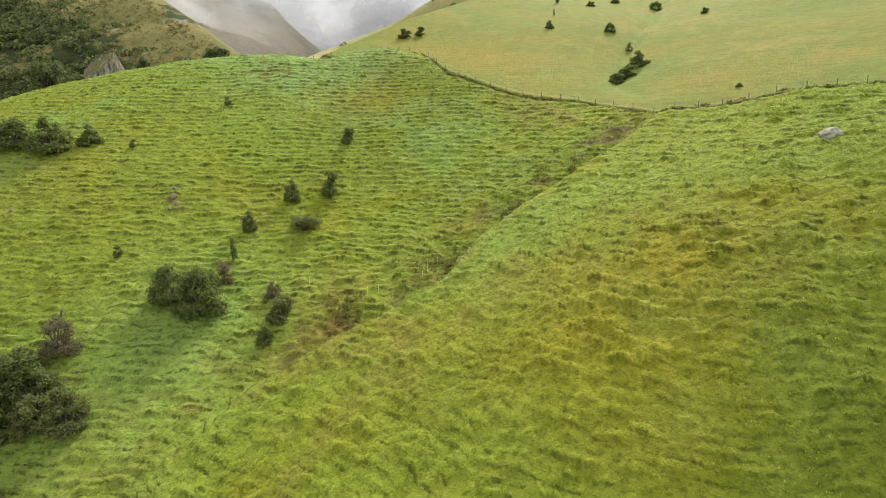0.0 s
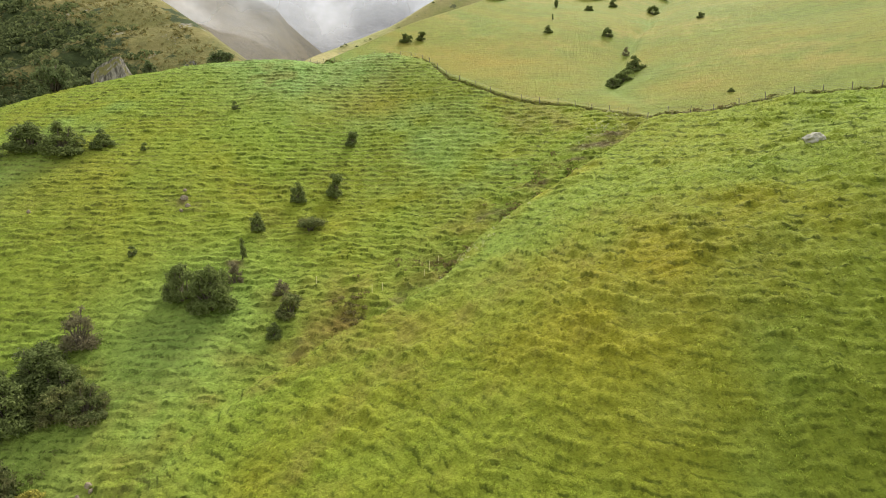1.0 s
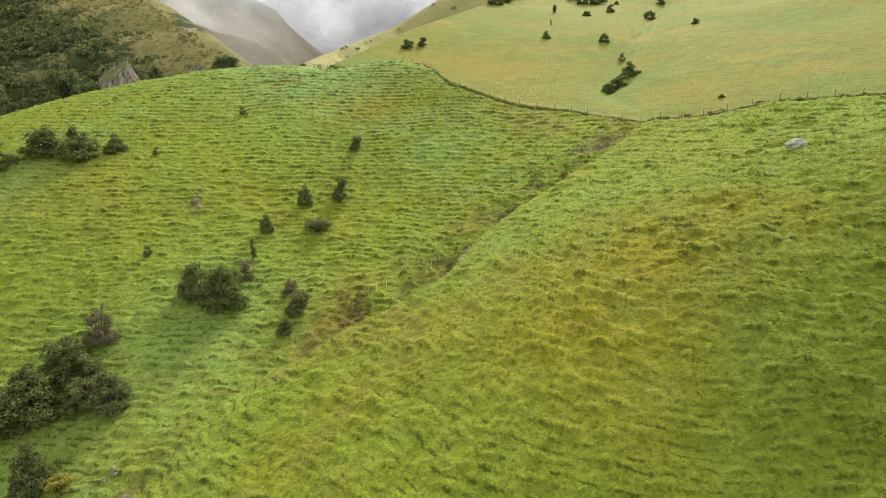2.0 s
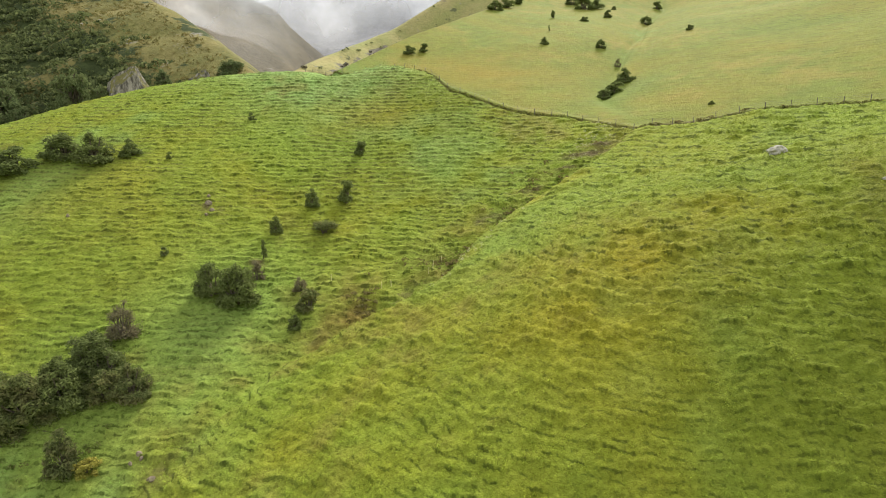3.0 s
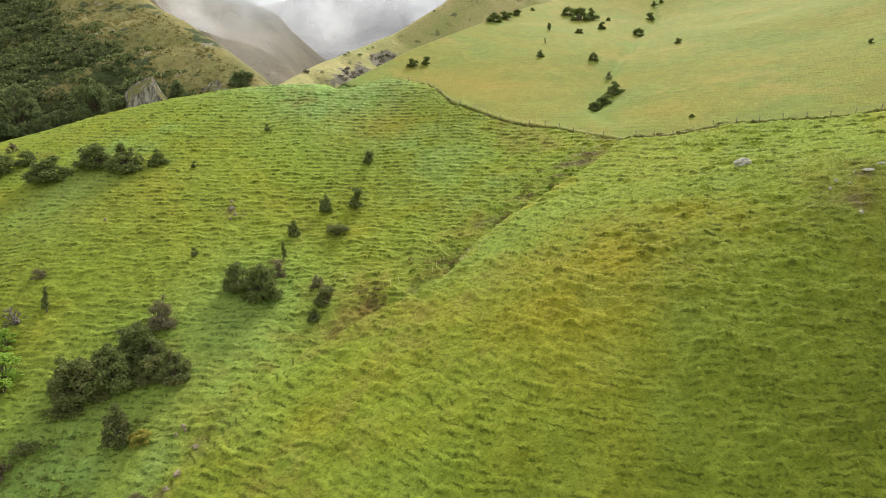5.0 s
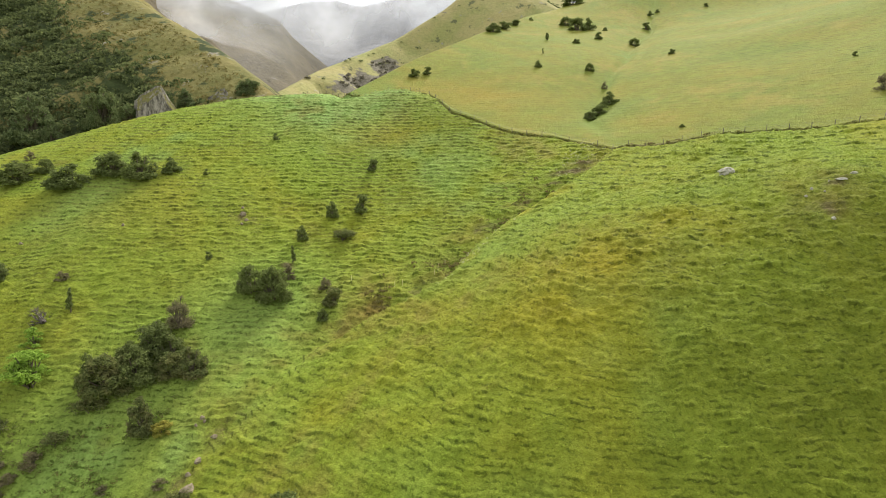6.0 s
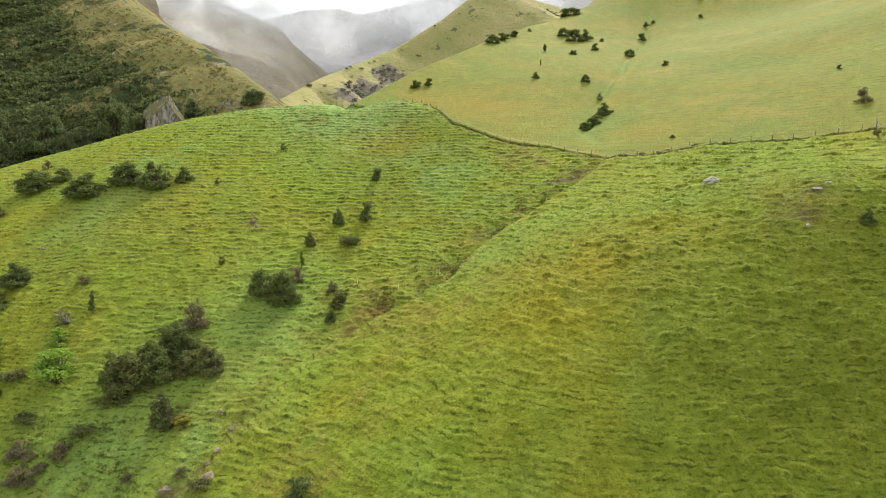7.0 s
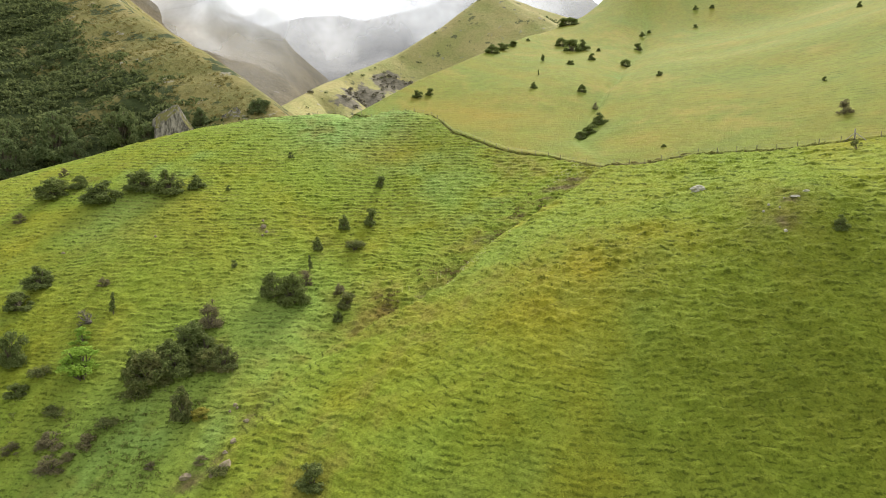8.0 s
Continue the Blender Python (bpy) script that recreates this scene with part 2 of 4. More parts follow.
TURF, BLADES = pasture(), blades()
LEAF_DARK = leaves("dark_shrub_leaves", (0.095, 0.12, 0.034), (0.21, 0.255, 0.088), (0.13, 0.15, 0.055))
LEAF_GREY = leaves("grey_brown_twigs", (0.12, 0.108, 0.06), (0.28, 0.245, 0.14), (0.16, 0.17, 0.065))
LEAF_OLIVE = leaves("olive_shrub_leaves", (0.085, 0.108, 0.038), (0.21, 0.235, 0.085), (0.19, 0.165, 0.075))
LEAF_BRIGHT = leaves("fresh_green_leaves", (0.17, 0.28, 0.04), (0.36, 0.5, 0.09), (0.26, 0.38, 0.06))
LEAF_GOLD = leaves("yellow_green_leaves", (0.2, 0.2, 0.045), (0.42, 0.38, 0.08), (0.3, 0.3, 0.07))
LEAF_VALLEY = leaves("valley_crown_leaves", (0.07, 0.10, 0.04), (0.19, 0.235, 0.10), (0.16, 0.18, 0.07))
LEAF_WOOD = leaves("hill_scrub_leaves", (0.036, 0.056, 0.022), (0.165, 0.195, 0.08), (0.125, 0.135, 0.052))
BARK = timber("grey_bark", (0.08, 0.066, 0.044), (0.18, 0.152, 0.10))
DEAD_WOOD = timber("bleached_dead_wood", (0.08, 0.068, 0.055), (0.18, 0.155, 0.13))
POST_WOOD = timber("weathered_post_timber", (0.10, 0.085, 0.065), (0.24, 0.21, 0.175))
PALE_WOOD = timber("pale_strainer_timber", (0.28, 0.26, 0.22), (0.46, 0.43, 0.38))
GREY_ROCK = stone("lichened_grey_rock", (0.27, 0.255, 0.2), (0.5, 0.475, 0.39), (0.47, 0.44, 0.31))
BROWN_ROCK = stone("brown_grey_rock", (0.15, 0.118, 0.08), (0.31, 0.255, 0.18), (0.17, 0.175, 0.07))
CRAG = grassy_crag()
STEEL = material("galvanised_wire", 0.5, 0.5)[0]
STEEL.node_tree.nodes["Principled BSDF"].inputs["Base Color"].default_value = (0.22, 0.22, 0.22, 1)
STEEL.node_tree.nodes["Principled BSDF"].inputs["Metallic"].default_value = 0.8
STAKE_YELLOW = timber("faded_yellow_stake", (0.55, 0.50, 0.20), (0.72, 0.68, 0.38))

# ---- the lie of the land ----
LAT_X, LAT_DX, LAT_Y, LAT_DY = -150.0, 27.5, -25.0, 25.0
SWELLS = np.array((
    (-95.1, -90.8, -86.1, -80.6, -74.1, -68.3, -66.4, -65.8, -62.0, -55.6, -48.2),
    (-76.9, -72.7, -68.5, -64.0, -57.2, -47.7, -44.8, -45.4, -40.6, -33.3, -26.0),
    (-59.0, -54.3, -50.0, -46.5, -42.6, -29.8, -22.9, -22.5, -17.6, -11.1, -4.7),
    (-41.9, -36.4, -30.6, -24.0, -25.1, -23.2, -6.8, -0.1, 3.9, 8.5, 13.5),
    (-26.2, -20.2, -14.9, -8.6, -7.8, -16.9, -4.3, 4.3, 11.0, 19.9, 26.6),
    (-12.8, -5.6, 1.1, 4.6, 5.7, 1.2, 4.9, 11.0, 16.9, 26.4, 34.9),
    (-2.2, 4.5, 11.0, 18.6, 21.4, 21.2, 20.6, 19.7, 24.6, 32.6, 41.0),
    (6.5, 11.6, 16.8, 25.5, 31.8, 32.6, 33.2, 31.9, 34.1, 39.7, 46.8),
))                                    # swells of the grazed hill, near to far, on a coarse lattice
FENCE_X = (-400, -120, -90, -60, -45, -36, -27, -20, -12, -5, -2, 1, 8, 14, 22.5, 27.5, 35, 40, 45, 50, 64, 72.6, 84, 110, 220)
FENCE_Y = (95, 118, 124, 136, 147, 149, 138, 134.5, 133.5, 127.5, 122, 117, 113, 108.5, 104, 98.5, 91, 86.5, 82.5, 79.5, 75.5, 72, 67, 58, 40)
KNOLLS = ((-12.5, 131, 1.4, 8, 8), (-0.5, 118, 0.7, 9, 9), (-36, 148, 1.2, 9, 9), (-26, 134, -1.9, 5.5, 9), (49, 80, 1.6, 10, 10), (53, 53, 1.6, 9, 9))      # low knolls and a saddle
LIP = ((-75, -40), (-45, 15), (-30.5, 34), (-26, 40), (-21.5, 47.5), (-18.2, 52.2), (-13.4, 55.2), (-9.6, 57.7), (-5.8, 59.7), (-2.2, 60.9), (0.4, 62.3), (2.2, 65.2),
       (4.8, 69), (8.2, 72), (12.6, 74.9), (17.6, 77.6), (22, 81), (26.5, 85.2), (31, 89), (37, 95), (44, 104))      # brow of the near spur over the gully


def lattice_hash(ix, iy, seed):
    h = (ix.astype(np.int64) * 374761393 + iy.astype(np.int64) * 668265263 + seed * 974634599) & 0xFFFFFFFF
    h = ((h ^ (h >> 13)) * 1274126177) & 0xFFFFFFFF
    return ((h ^ (h >> 16)) & 0xFFFF) / 65535.0


def rough(x, y, size, seed):
    """Smooth value noise from -1 to 1 with lumps about size metres across."""
    u, v = np.asarray(x, float) / size, np.asarray(y, float) / size
    iu, iv = np.floor(u), np.floor(v)
    fu, fv = u - iu, v - iv
    fu, fv = fu * fu * (3 - 2 * fu), fv * fv * (3 - 2 * fv)
    a, b = lattice_hash(iu, iv, seed), lattice_hash(iu + 1, iv, seed)
    c, d = lattice_hash(iu, iv + 1, seed), lattice_hash(iu + 1, iv + 1, seed)
    return 2 * ((a * (1 - fu) + b * fu) * (1 - fv) + (c * (1 - fu) + d * fu) * fv) - 1


def smax(a, b, k):
    return 0.5 * (a + b + np.sqrt((a - b) ** 2 + k * k))


def weights(f):
    return [(1 - f) ** 3 / 6, (3 * f ** 3 - 6 * f * f + 4) / 6, (-3 * f ** 3 + 3 * f * f + 3 * f + 1) / 6, f ** 3 / 6]


def spline(x, y):
    u, v = np.clip((x - LAT_X) / LAT_DX, 1, 8.999), np.clip((y - LAT_Y) / LAT_DY, 1, 5.999)
    i, j = np.floor(u).astype(int), np.floor(v).astype(int)
    z = 0.0
    for b, wb in enumerate(weights(v - j)):
        for a, wa in enumerate(weights(u - i)):
            z = z + wa * wb * SWELLS[j + b - 1, i + a - 1]
    return z


def near_hill(x, y):
    cx, cy = np.clip(x, -122, 97), np.clip(y, 1, 122)
    z = spline(cx, cy)
    gx, gy = (spline(cx + 0.4, cy) - spline(cx - 0.4, cy)) / 0.8, (spline(cx, cy + 0.4) - spline(cx, cy - 0.4)) / 0.8
    for kx, ky, up, wx, wy in KNOLLS:
        z = z + up * np.exp(-((x - kx) / wx) ** 2 - ((y - ky) / wy) ** 2)
    past = np.clip(y - cy, 0, 60)
    back = 6 * (1 - np.exp(-past / 6)) + 0.02 * past * np.clip((-20 - x) / 15, 0, 1)              # it levels off towards its crest
    return z + gx * np.clip(x - cx, -60, 60) * 0.7 + gy * (back + np.clip(y - cy, -60, 0) * 0.9)


def far_hill(x, y):
    brow = -24 + (y - 142) * 0.515        # its left shoulder, past which the ground falls away
    u, v = (np.clip(np.maximum(x, brow), -120, 190) - 45) / 50, (np.clip(y, 20, 420) - 150) / 50
    z = 28.48 + 5.32 * u + 18.1 * v - 4.57 * u * v + 3.68 * u * u + 0.24 * v * v
    up = np.clip(y - 240, 0, 160)
    z = z + 0.0035 * up * up * np.clip((x - brow) / 45 + 0.1, 0, 1)
    swale = x - np.interp(y, (90, 118, 148, 180, 208, 252, 330), (36, 34, 45, 60, 72, 92, 120))
    z = z - (2.2 * np.exp(-(swale / 9) ** 2) + 0.8 * np.exp(-((swale + 1.5 * rough(x, y, 14, 57)) / 1.6) ** 2)) * np.clip((y - 100) / 25, 0, 1) + 1.0 * rough(x, y, 34, 211) * np.clip((y - 105) / 40, 0, 1)
    edge = np.clip((brow - x) * 0.88, 0, 400)
    return z - 1.5 * edge * edge / (edge + 4)


def gully_off(x, y):
    """Metres from the gully's bed, towards the near spur; its brow is at 1.5."""
    x, y = np.asarray(x, float), np.asarray(y, float)
    best, side = np.full(x.shape, 1e9), np.ones(x.shape)
    for (ax, ay), (bx, by) in zip(LIP[:-1], LIP[1:]):
        dx, dy = bx - ax, by - ay
        u = np.clip(((x - ax) * dx + (y - ay) * dy) / (dx * dx + dy * dy), 0, 1)
        ex, ey = x - ax - u * dx, y - ay - u * dy
        d = ex * ex + ey * ey
        closer = d < best
        best, side = np.where(closer, d, best), np.where(closer, np.where(ex * dy - ey * dx > 0, 1.0, -1.0), side)
    return np.sqrt(best) * side + 1.5 + 0.7 * rough(x, y, 6.5, 54) + 0.35 * rough(x, y, 2.3, 55)


def beyond_fence(x, y):
    return y - np.interp(x, FENCE_X, FENCE_Y)


def land(x, y):
    """Height of the smooth ground."""
    x, y = np.asarray(x, float), np.asarray(y, float)
    d = beyond_fence(x, y)
    past, short = np.clip(d, 0, 300), np.clip(-d, 0, 300)
    g = gully_off(x, y)
    near = near_hill(x, y) - 0.9 * past * past / (past + 7)
    cut = np.clip((97 - y) / 12, 0, 1) * np.clip((y - 40) / 26, 0.25, 1)
    under = np.clip((2.2 - g) / 3.0, 0, 1)
    under = under * under * (3 - 2 * under) * np.exp(-np.clip(-0.8 - g, 0, 60) / 5.0)       # steep under the brow, easing out on the far side
    near = near - cut * ((2.0 + 0.8 * rough(x, y, 11, 56)) * under - 0.3 * np.exp(-((g - 2.6) / 1.6) ** 2))
    z = smax(near, far_hill(x, y) - 0.8 * short, 0.5)
    return smax(z, np.full_like(z, -75.0), 6.0)


# ---- builders ----
def mesh_of(name, verts, faces, mat, fields=None, smooth=True):
    """A mesh from arrays of points and of three- or four-cornered faces, with float fields on its points."""
    me = bpy.data.meshes.new(name)
    verts, faces = np.asarray(verts, np.float32), np.asarray(faces, np.int32)
    k = faces.shape[1]
    me.vertices.add(len(verts))
    me.vertices.foreach_set("co", verts.ravel())
    me.loops.add(faces.size)
    me.loops.foreach_set("vertex_index", faces.ravel())
    me.polygons.add(len(faces))
    me.polygons.foreach_set("loop_start", np.arange(len(faces), dtype=np.int32) * k)
    me.polygons.foreach_set("use_smooth", np.full(len(faces), smooth))
    me.update(calc_edges=True)
    for key, value in (fields or {}).items():
        me.attributes.new(key, "FLOAT", "POINT").data.foreach_set("value", np.asarray(value, np.float32).ravel())
    me.materials.append(mat)
    return me


def part(name, me, parent, label=""):
    ob = new(name, me)
    ob.parent = parent
    return tagged(ob, label)


def thing(name, label, category, group="", at=(0, 0, 0)):
    ob = new(name)
    ob.empty_display_size = 0.3
    ob.location = at
    return tagged(ob, label, category, group)


def grid_faces(nu, nv):
    a = (np.arange(nv - 1)[:, None] * nu + np.arange(nu - 1)[None, :]).ravel()
    return np.stack([a, a + 1, a + nu + 1, a + nu], -1)


def tubes(paths, sides=5):
    """Tapered round limbs: each path is a list of (x, y, z, radius)."""
    verts, faces, base = [], [], 0
    for path in paths:
        p = np.array(path, float)
        for k in range(len(p)):
            d = p[min(k + 1, len(p) - 1), :3] - p[max(k - 1, 0), :3]
            d = d / (np.linalg.norm(d) + 1e-9)
            u = np.cross(d, (0.31, 0.87, 0.38))
            u = u / (np.linalg.norm(u) + 1e-9)
            w = np.cross(d, u)
            for s in range(sides):
                a = 2 * math.pi * s / sides
                verts.append(p[k, :3] + p[k, 3] * (u * math.cos(a) + w * math.sin(a)))
        for k in range(len(p) - 1):
            for s in range(sides):
                t = (s + 1) % sides
                faces.append((base + k * sides + s, base + k * sides + t, base + (k + 1) * sides + t, base + (k + 1) * sides + s))
        base += len(p) * sides
    return verts, faces


def leaf_cards(rng, centres, outward, size, stretch=1.6):
    """One small bent leaf spray for each centre."""
    n = len(centres)
    d = outward + rng.normal(0, 0.55, (n, 3))
    d /= np.linalg.norm(d, axis=1)[:, None] + 1e-9
    u = np.cross(d, rng.normal(0, 1, (n, 3)))
    u /= np.linalg.norm(u, axis=1)[:, None] + 1e-9
    w = np.cross(d, u)
    s = (size * rng.uniform(0.6, 1.4, n))[:, None]
    v = np.stack([centres - u * s * stretch, centres - w * s * 0.7 + d * s * 0.3, centres + u * s * stretch, centres + w * s * 0.7 + d * s * 0.3], 1)
    return v.reshape(-1, 3), np.arange(4 * n).reshape(n, 4)


# ---- ground ----
def dry_field(x, y):
    """Where the turf is browned off: knolls, the steep face of the spur, the banks of the gully."""
    p = 0.55 * rough(x, y, 17, 5) + 0.3 * rough(x, y, 6, 6) + 0.3 * rough(x, y, 1.9, 7)
    d = np.clip(p * 1.1 - 0.3, 0, 0.45)
    g = gully_off(x, y)
    bank = np.exp(-(np.clip(-g, 0, 99) / 6.5) ** 2) * (g < 1.2) * np.clip((96 - y) / 8, 0, 1) * np.clip((y - 36) / 18, 0, 1)
    d = d + bank * np.clip(0.18 + 0.12 * np.clip((y - 70) / 8, 0, 1) + 0.6 * rough(x, y * 1.5, 2.6, 8) + 0.4 * rough(x, y, 9.0, 18), 0, 0.85)
    for kx, ky, wide, much in ((47, 48.5, 5, 0.6), (50, 53, 5, 0.5), (-14, 118, 13, 0.35), (26, 46, 7, 0.25), (-62, 78, 14, 0.2)):
        d = d + much * np.exp(-((x - kx) ** 2 + (y - ky) ** 2) / wide ** 2) * (0.6 + 0.6 * rough(x, y, 2.4, 9))
    return np.clip(d, 0, 1)


def lush_field(x, y):
    p = np.clip(0.8 * rough(x, y, 21, 15) + 0.4 * rough(x, y, 4, 16) - 0.25, 0, 0.8)
    # (5, 60) and (16, 66) paint the lit crest; (-44, 40) lightens shaded ground
    for kx, ky, wide, much in ((-22, 129, 16, 1.3), (-44, 134, 15, 0.7), (5, 60, 12, 0.5), (16, 66, 10, 0.3), (-32, 116, 11, 0.4), (-28, 60, 12, 0.6), (-44, 40, 15, 0.55), (-68, 86, 10, 0.6), (37, 120, 8, 0.35), (56, 215, 16, 0.3)):
        p = p + much * np.exp(-((x - kx) ** 2 + (y - ky) ** 2) / wide ** 2)
    swale = x - np.interp(y, (90, 118, 148, 180, 208, 252, 330), (36, 34, 45, 60, 72, 92, 120)) + 1.5 * rough(x, y, 14, 57)
    p = p + 0.5 * np.exp(-(swale / 2.2) ** 2) * pale_field(x, y)
    return np.clip(p, 0, 1) * (0.35 + 0.65 * np.clip(0.6 - gully_off(x, y) / 16, 0, 1))


def gold_field(x, y):
    """Drier, yellower turf on the open spur."""
    p = 0.26 * rough(x, y, 14, 41) + 0.22 * rough(x, y, 5, 42)
    for kx, ky, wx, wy, much in ((16, 46, 11, 9, 0.75), (0, 55, 9, 5, 0.25), (32, 53, 9, 6, 0.3), (-66, 84, 22, 10, 0.35), (-14, 110, 13, 8, 0.6), (52, 56, 14, 10, 0.35), (6, 138, 24, 13, 0.9), (60, 105, 16, 8, 0.4)):
        p = p + much * np.exp(-((x - kx) / wx) ** 2 - ((y - ky) / wy) ** 2)
    p = p + np.clip(0.2 + 0.6 * rough(x, y, 3.1, 44), 0, 0.7) * np.exp(-((gully_off(x, y) - 2.6) / 1.8) ** 2) * np.clip((84 - y) / 8, 0, 1) * np.clip((y - 50) / 12, 0, 1)
    return np.clip(p, 0, 0.9)


def pale_field(x, y):
    return np.clip(beyond_fence(x, y) / 1.2 + 0.5, 0, 1)


def soil_field(x, y):
    g = gully_off(x, y)
    scar = 0 * x
    for kx, ky, wx, wy in ((25.5, 90.2, 2.6, 0.6), (22.3, 88.0, 2.6, 0.6), (19.5, 85.2, 2.0, 0.5), (13.5, 81.0, 1.4, 0.5), (-26.7, 71.2, 1.2, 0.8)):
        scar = scar + np.exp(-((x - kx) / wx) ** 2 - ((y - ky) / wy) ** 2)
    bank = np.exp(-((g + 2.2) / 2.8) ** 2) * np.clip((96 - y) / 8, 0, 1) * np.clip((y - 52) / 12, 0, 1)
    s = bank * np.clip(rough(x, y, 5.5, 21) + 0.7 * rough(x, y * 2, 1.6, 22) - 0.35, 0, 1) * 0.9 + scar * np.clip(0.75 + 0.6 * rough(x, y, 1.2, 29), 0, 1)
    low = np.exp(-((g + 0.6) / 1.6) ** 2) * np.clip((46 - y) / 8, 0, 1)
    s = s + low * np.clip(0.4 + 0.9 * rough(x, y, 2.0, 23), 0, 1)
    f = beyond_fence(x, y)
    saw = terrace(x, y, land(x, y))                     # earth on the trodden ledges, also standing in for shade under the lips
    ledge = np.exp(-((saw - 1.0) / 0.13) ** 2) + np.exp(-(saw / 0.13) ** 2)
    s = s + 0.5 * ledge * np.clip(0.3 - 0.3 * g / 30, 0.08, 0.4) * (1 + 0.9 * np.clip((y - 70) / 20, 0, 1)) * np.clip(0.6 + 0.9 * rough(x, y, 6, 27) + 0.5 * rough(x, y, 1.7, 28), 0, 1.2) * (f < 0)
    worn = np.exp(-((f + 0.2) / 0.55) ** 2) * (x > -34) * (x < 73)
    s = s + worn * np.clip(0.35 + 0.5 * rough(x, y, 4.0, 24), 0, 0.8)
    s = s + 0.9 * np.exp(-(((x - 40) / 7) ** 2 + ((f - 1.5) / 1.6) ** 2)) * np.clip(0.5 + rough(x, y, 1.7, 25), 0, 1)
    for kx, ky, wide in ((47, 48.6, 2.2), (50.5, 52.6, 1.6), (-37, 81.5, 2.0)):
        s = s + np.exp(-((x - kx) ** 2 + ((y - ky) * 1.6) ** 2) / wide ** 2) * np.clip(0.5 + rough(x, y, 1.1, 26), 0, 1)
    return np.clip(s, 0, 1)


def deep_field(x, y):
    """Darker grass on the shoulder beside the near spur, fainter on the left slope."""
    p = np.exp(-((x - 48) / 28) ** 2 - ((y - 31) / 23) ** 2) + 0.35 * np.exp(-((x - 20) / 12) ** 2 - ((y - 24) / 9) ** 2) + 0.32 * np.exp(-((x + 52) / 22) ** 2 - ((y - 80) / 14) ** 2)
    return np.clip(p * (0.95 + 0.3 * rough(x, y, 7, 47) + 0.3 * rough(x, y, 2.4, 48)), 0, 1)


def tread_shade_field(x, y):
    """How strongly riser shade is painted: most on the steep face of the far spur, least past the fence."""
    upper = np.clip((y - 70) / 20, 0, 1) * np.clip(0.5 - gully_off(x, y) / 14, 0, 1)
    w = 0.85 + 0.15 * upper + 0.25 * rough(x, y, 11, 49)
    w = w - 0.4 * np.exp(-((x - 12) / 10) ** 2 - ((y - 40) / 7) ** 2) + 0.3 * np.exp(-((x - 32) / 14) ** 2 - ((y - 52) / 14) ** 2) - 0.35 * np.exp(-((x - 2) / 9) ** 2 - ((y - 55) / 5) ** 2) - 0.4 * np.exp(-((x + 24) / 18) ** 2 - ((y - 130) / 9) ** 2)
    return np.clip(w, 0.1, 1) * (1 - 0.65 * pale_field(x, y) * (1 - 0.55 * np.clip((x - 55) / 40, 0, 1)))


def contour_field(x, y):
    """Steps of the slope counted up the hill: half a metre low down, wider towards the crest."""
    z = land(x, y)
    wild = np.clip((98 - y) / 30, 0.1, 1)
    z = z + 0.5 * rough(x, y, 15, 31) + (0.08 + 0.2 * wild) * rough(x, y, 4.3, 32) + (0.05 + 0.11 * wild) * rough(x, y, 1.7, 30)
    return 2.0 * z - 3.4 * np.logaddexp(0, (z + 4) / 5)


def terrace(x, y, z):
    """How far up its step each point lies, 0 to 1."""
    step = contour_field(x, y)
    return step - np.floor(step)


def relief(x, y, z):
    """Sheep terraces along the contours and tussocky lumps."""
    f, g = beyond_fence(x, y), gully_off(x, y)
    near = np.clip(0.5 - f / 2, 0, 1)
    step = contour_field(x, y)
    row = np.floor(step)
    saw = step - row
    # a short steep riser, then a tread that eases back into the slope, broken into dashes
    tread = np.where(saw < 0.28, np.sin(np.clip(saw / 0.28, 0, 1) * 1.5708), ((1 - saw) / 0.72) ** 1.1)
    dash = rough(x + 17.3 * row, row * 3.1 + 0.15 * y, 1.6, 33) + 0.5 * rough(x + 7.9 * row, 0.3 * y, 0.8, 34)
    high = np.clip((y - 72) / 25, 0, 1) * np.clip(0.6 - g / 14, 0, 1) * (0.4 + 0.6 * np.exp(-((x + 8) / 24) ** 2))
    strong = np.clip(0.3 + 0.3 * high + (1.15 - 0.45 * high) * dash + 0.35 * rough(x, y, 9, 53), 0.0, 1.4)
    share = near * (0.3 - 0.07 * high) * (1 - 0.3 * np.clip((-28 - x) / 20, 0, 1)) + (1 - near) * 0.02
    lump = 0.2 * np.abs(rough(x + 3.7 * row, y * 0.8, 0.9, 36)) + 0.24 * np.abs(rough(x, y * 1.3, 0.62, 37)) - 0.14
    lump = lump + 0.1 * rough(x, y * 1.5, 2.1, 35)
    wave = 0.3 * rough(x, y, 12, 38) + 0.2 * rough(x, y, 5.2, 39)
    bank = np.exp(-(np.clip(-g, 0, 99) / 6) ** 2) * (g < 1.2) * near * np.clip((y - 50) / 10, 0, 1)        # broken ground in the gully
    rut = 0.45 * np.exp(-((f + 0.35) / 0.5) ** 2) * (x > -34) * (x < 100)       # trodden along the fence
    calm = 1 - 0.4 * np.clip((42 - y) / 10, 0, 1) * np.clip((32 - x) / 12, 0, 1) + 0.35 * np.exp(-((x - 28) / 18) ** 2 - ((y - 53) / 12) ** 2)
    return share * strong * (1 + 0.7 * bank) * tread * calm - rut + lump * (0.06 + 0.9 * near) * (1 + 0.5 * bank) * calm + wave * (0.35 + 0.1 * near)


def surface(x, y):
    x, y = np.asarray(x, float), np.asarray(y, float)
    z = land(x, y)
    fade = np.clip((420 - np.hypot(x, y)) / 120, 0, 1)
    return z + relief(x, y, z) * fade


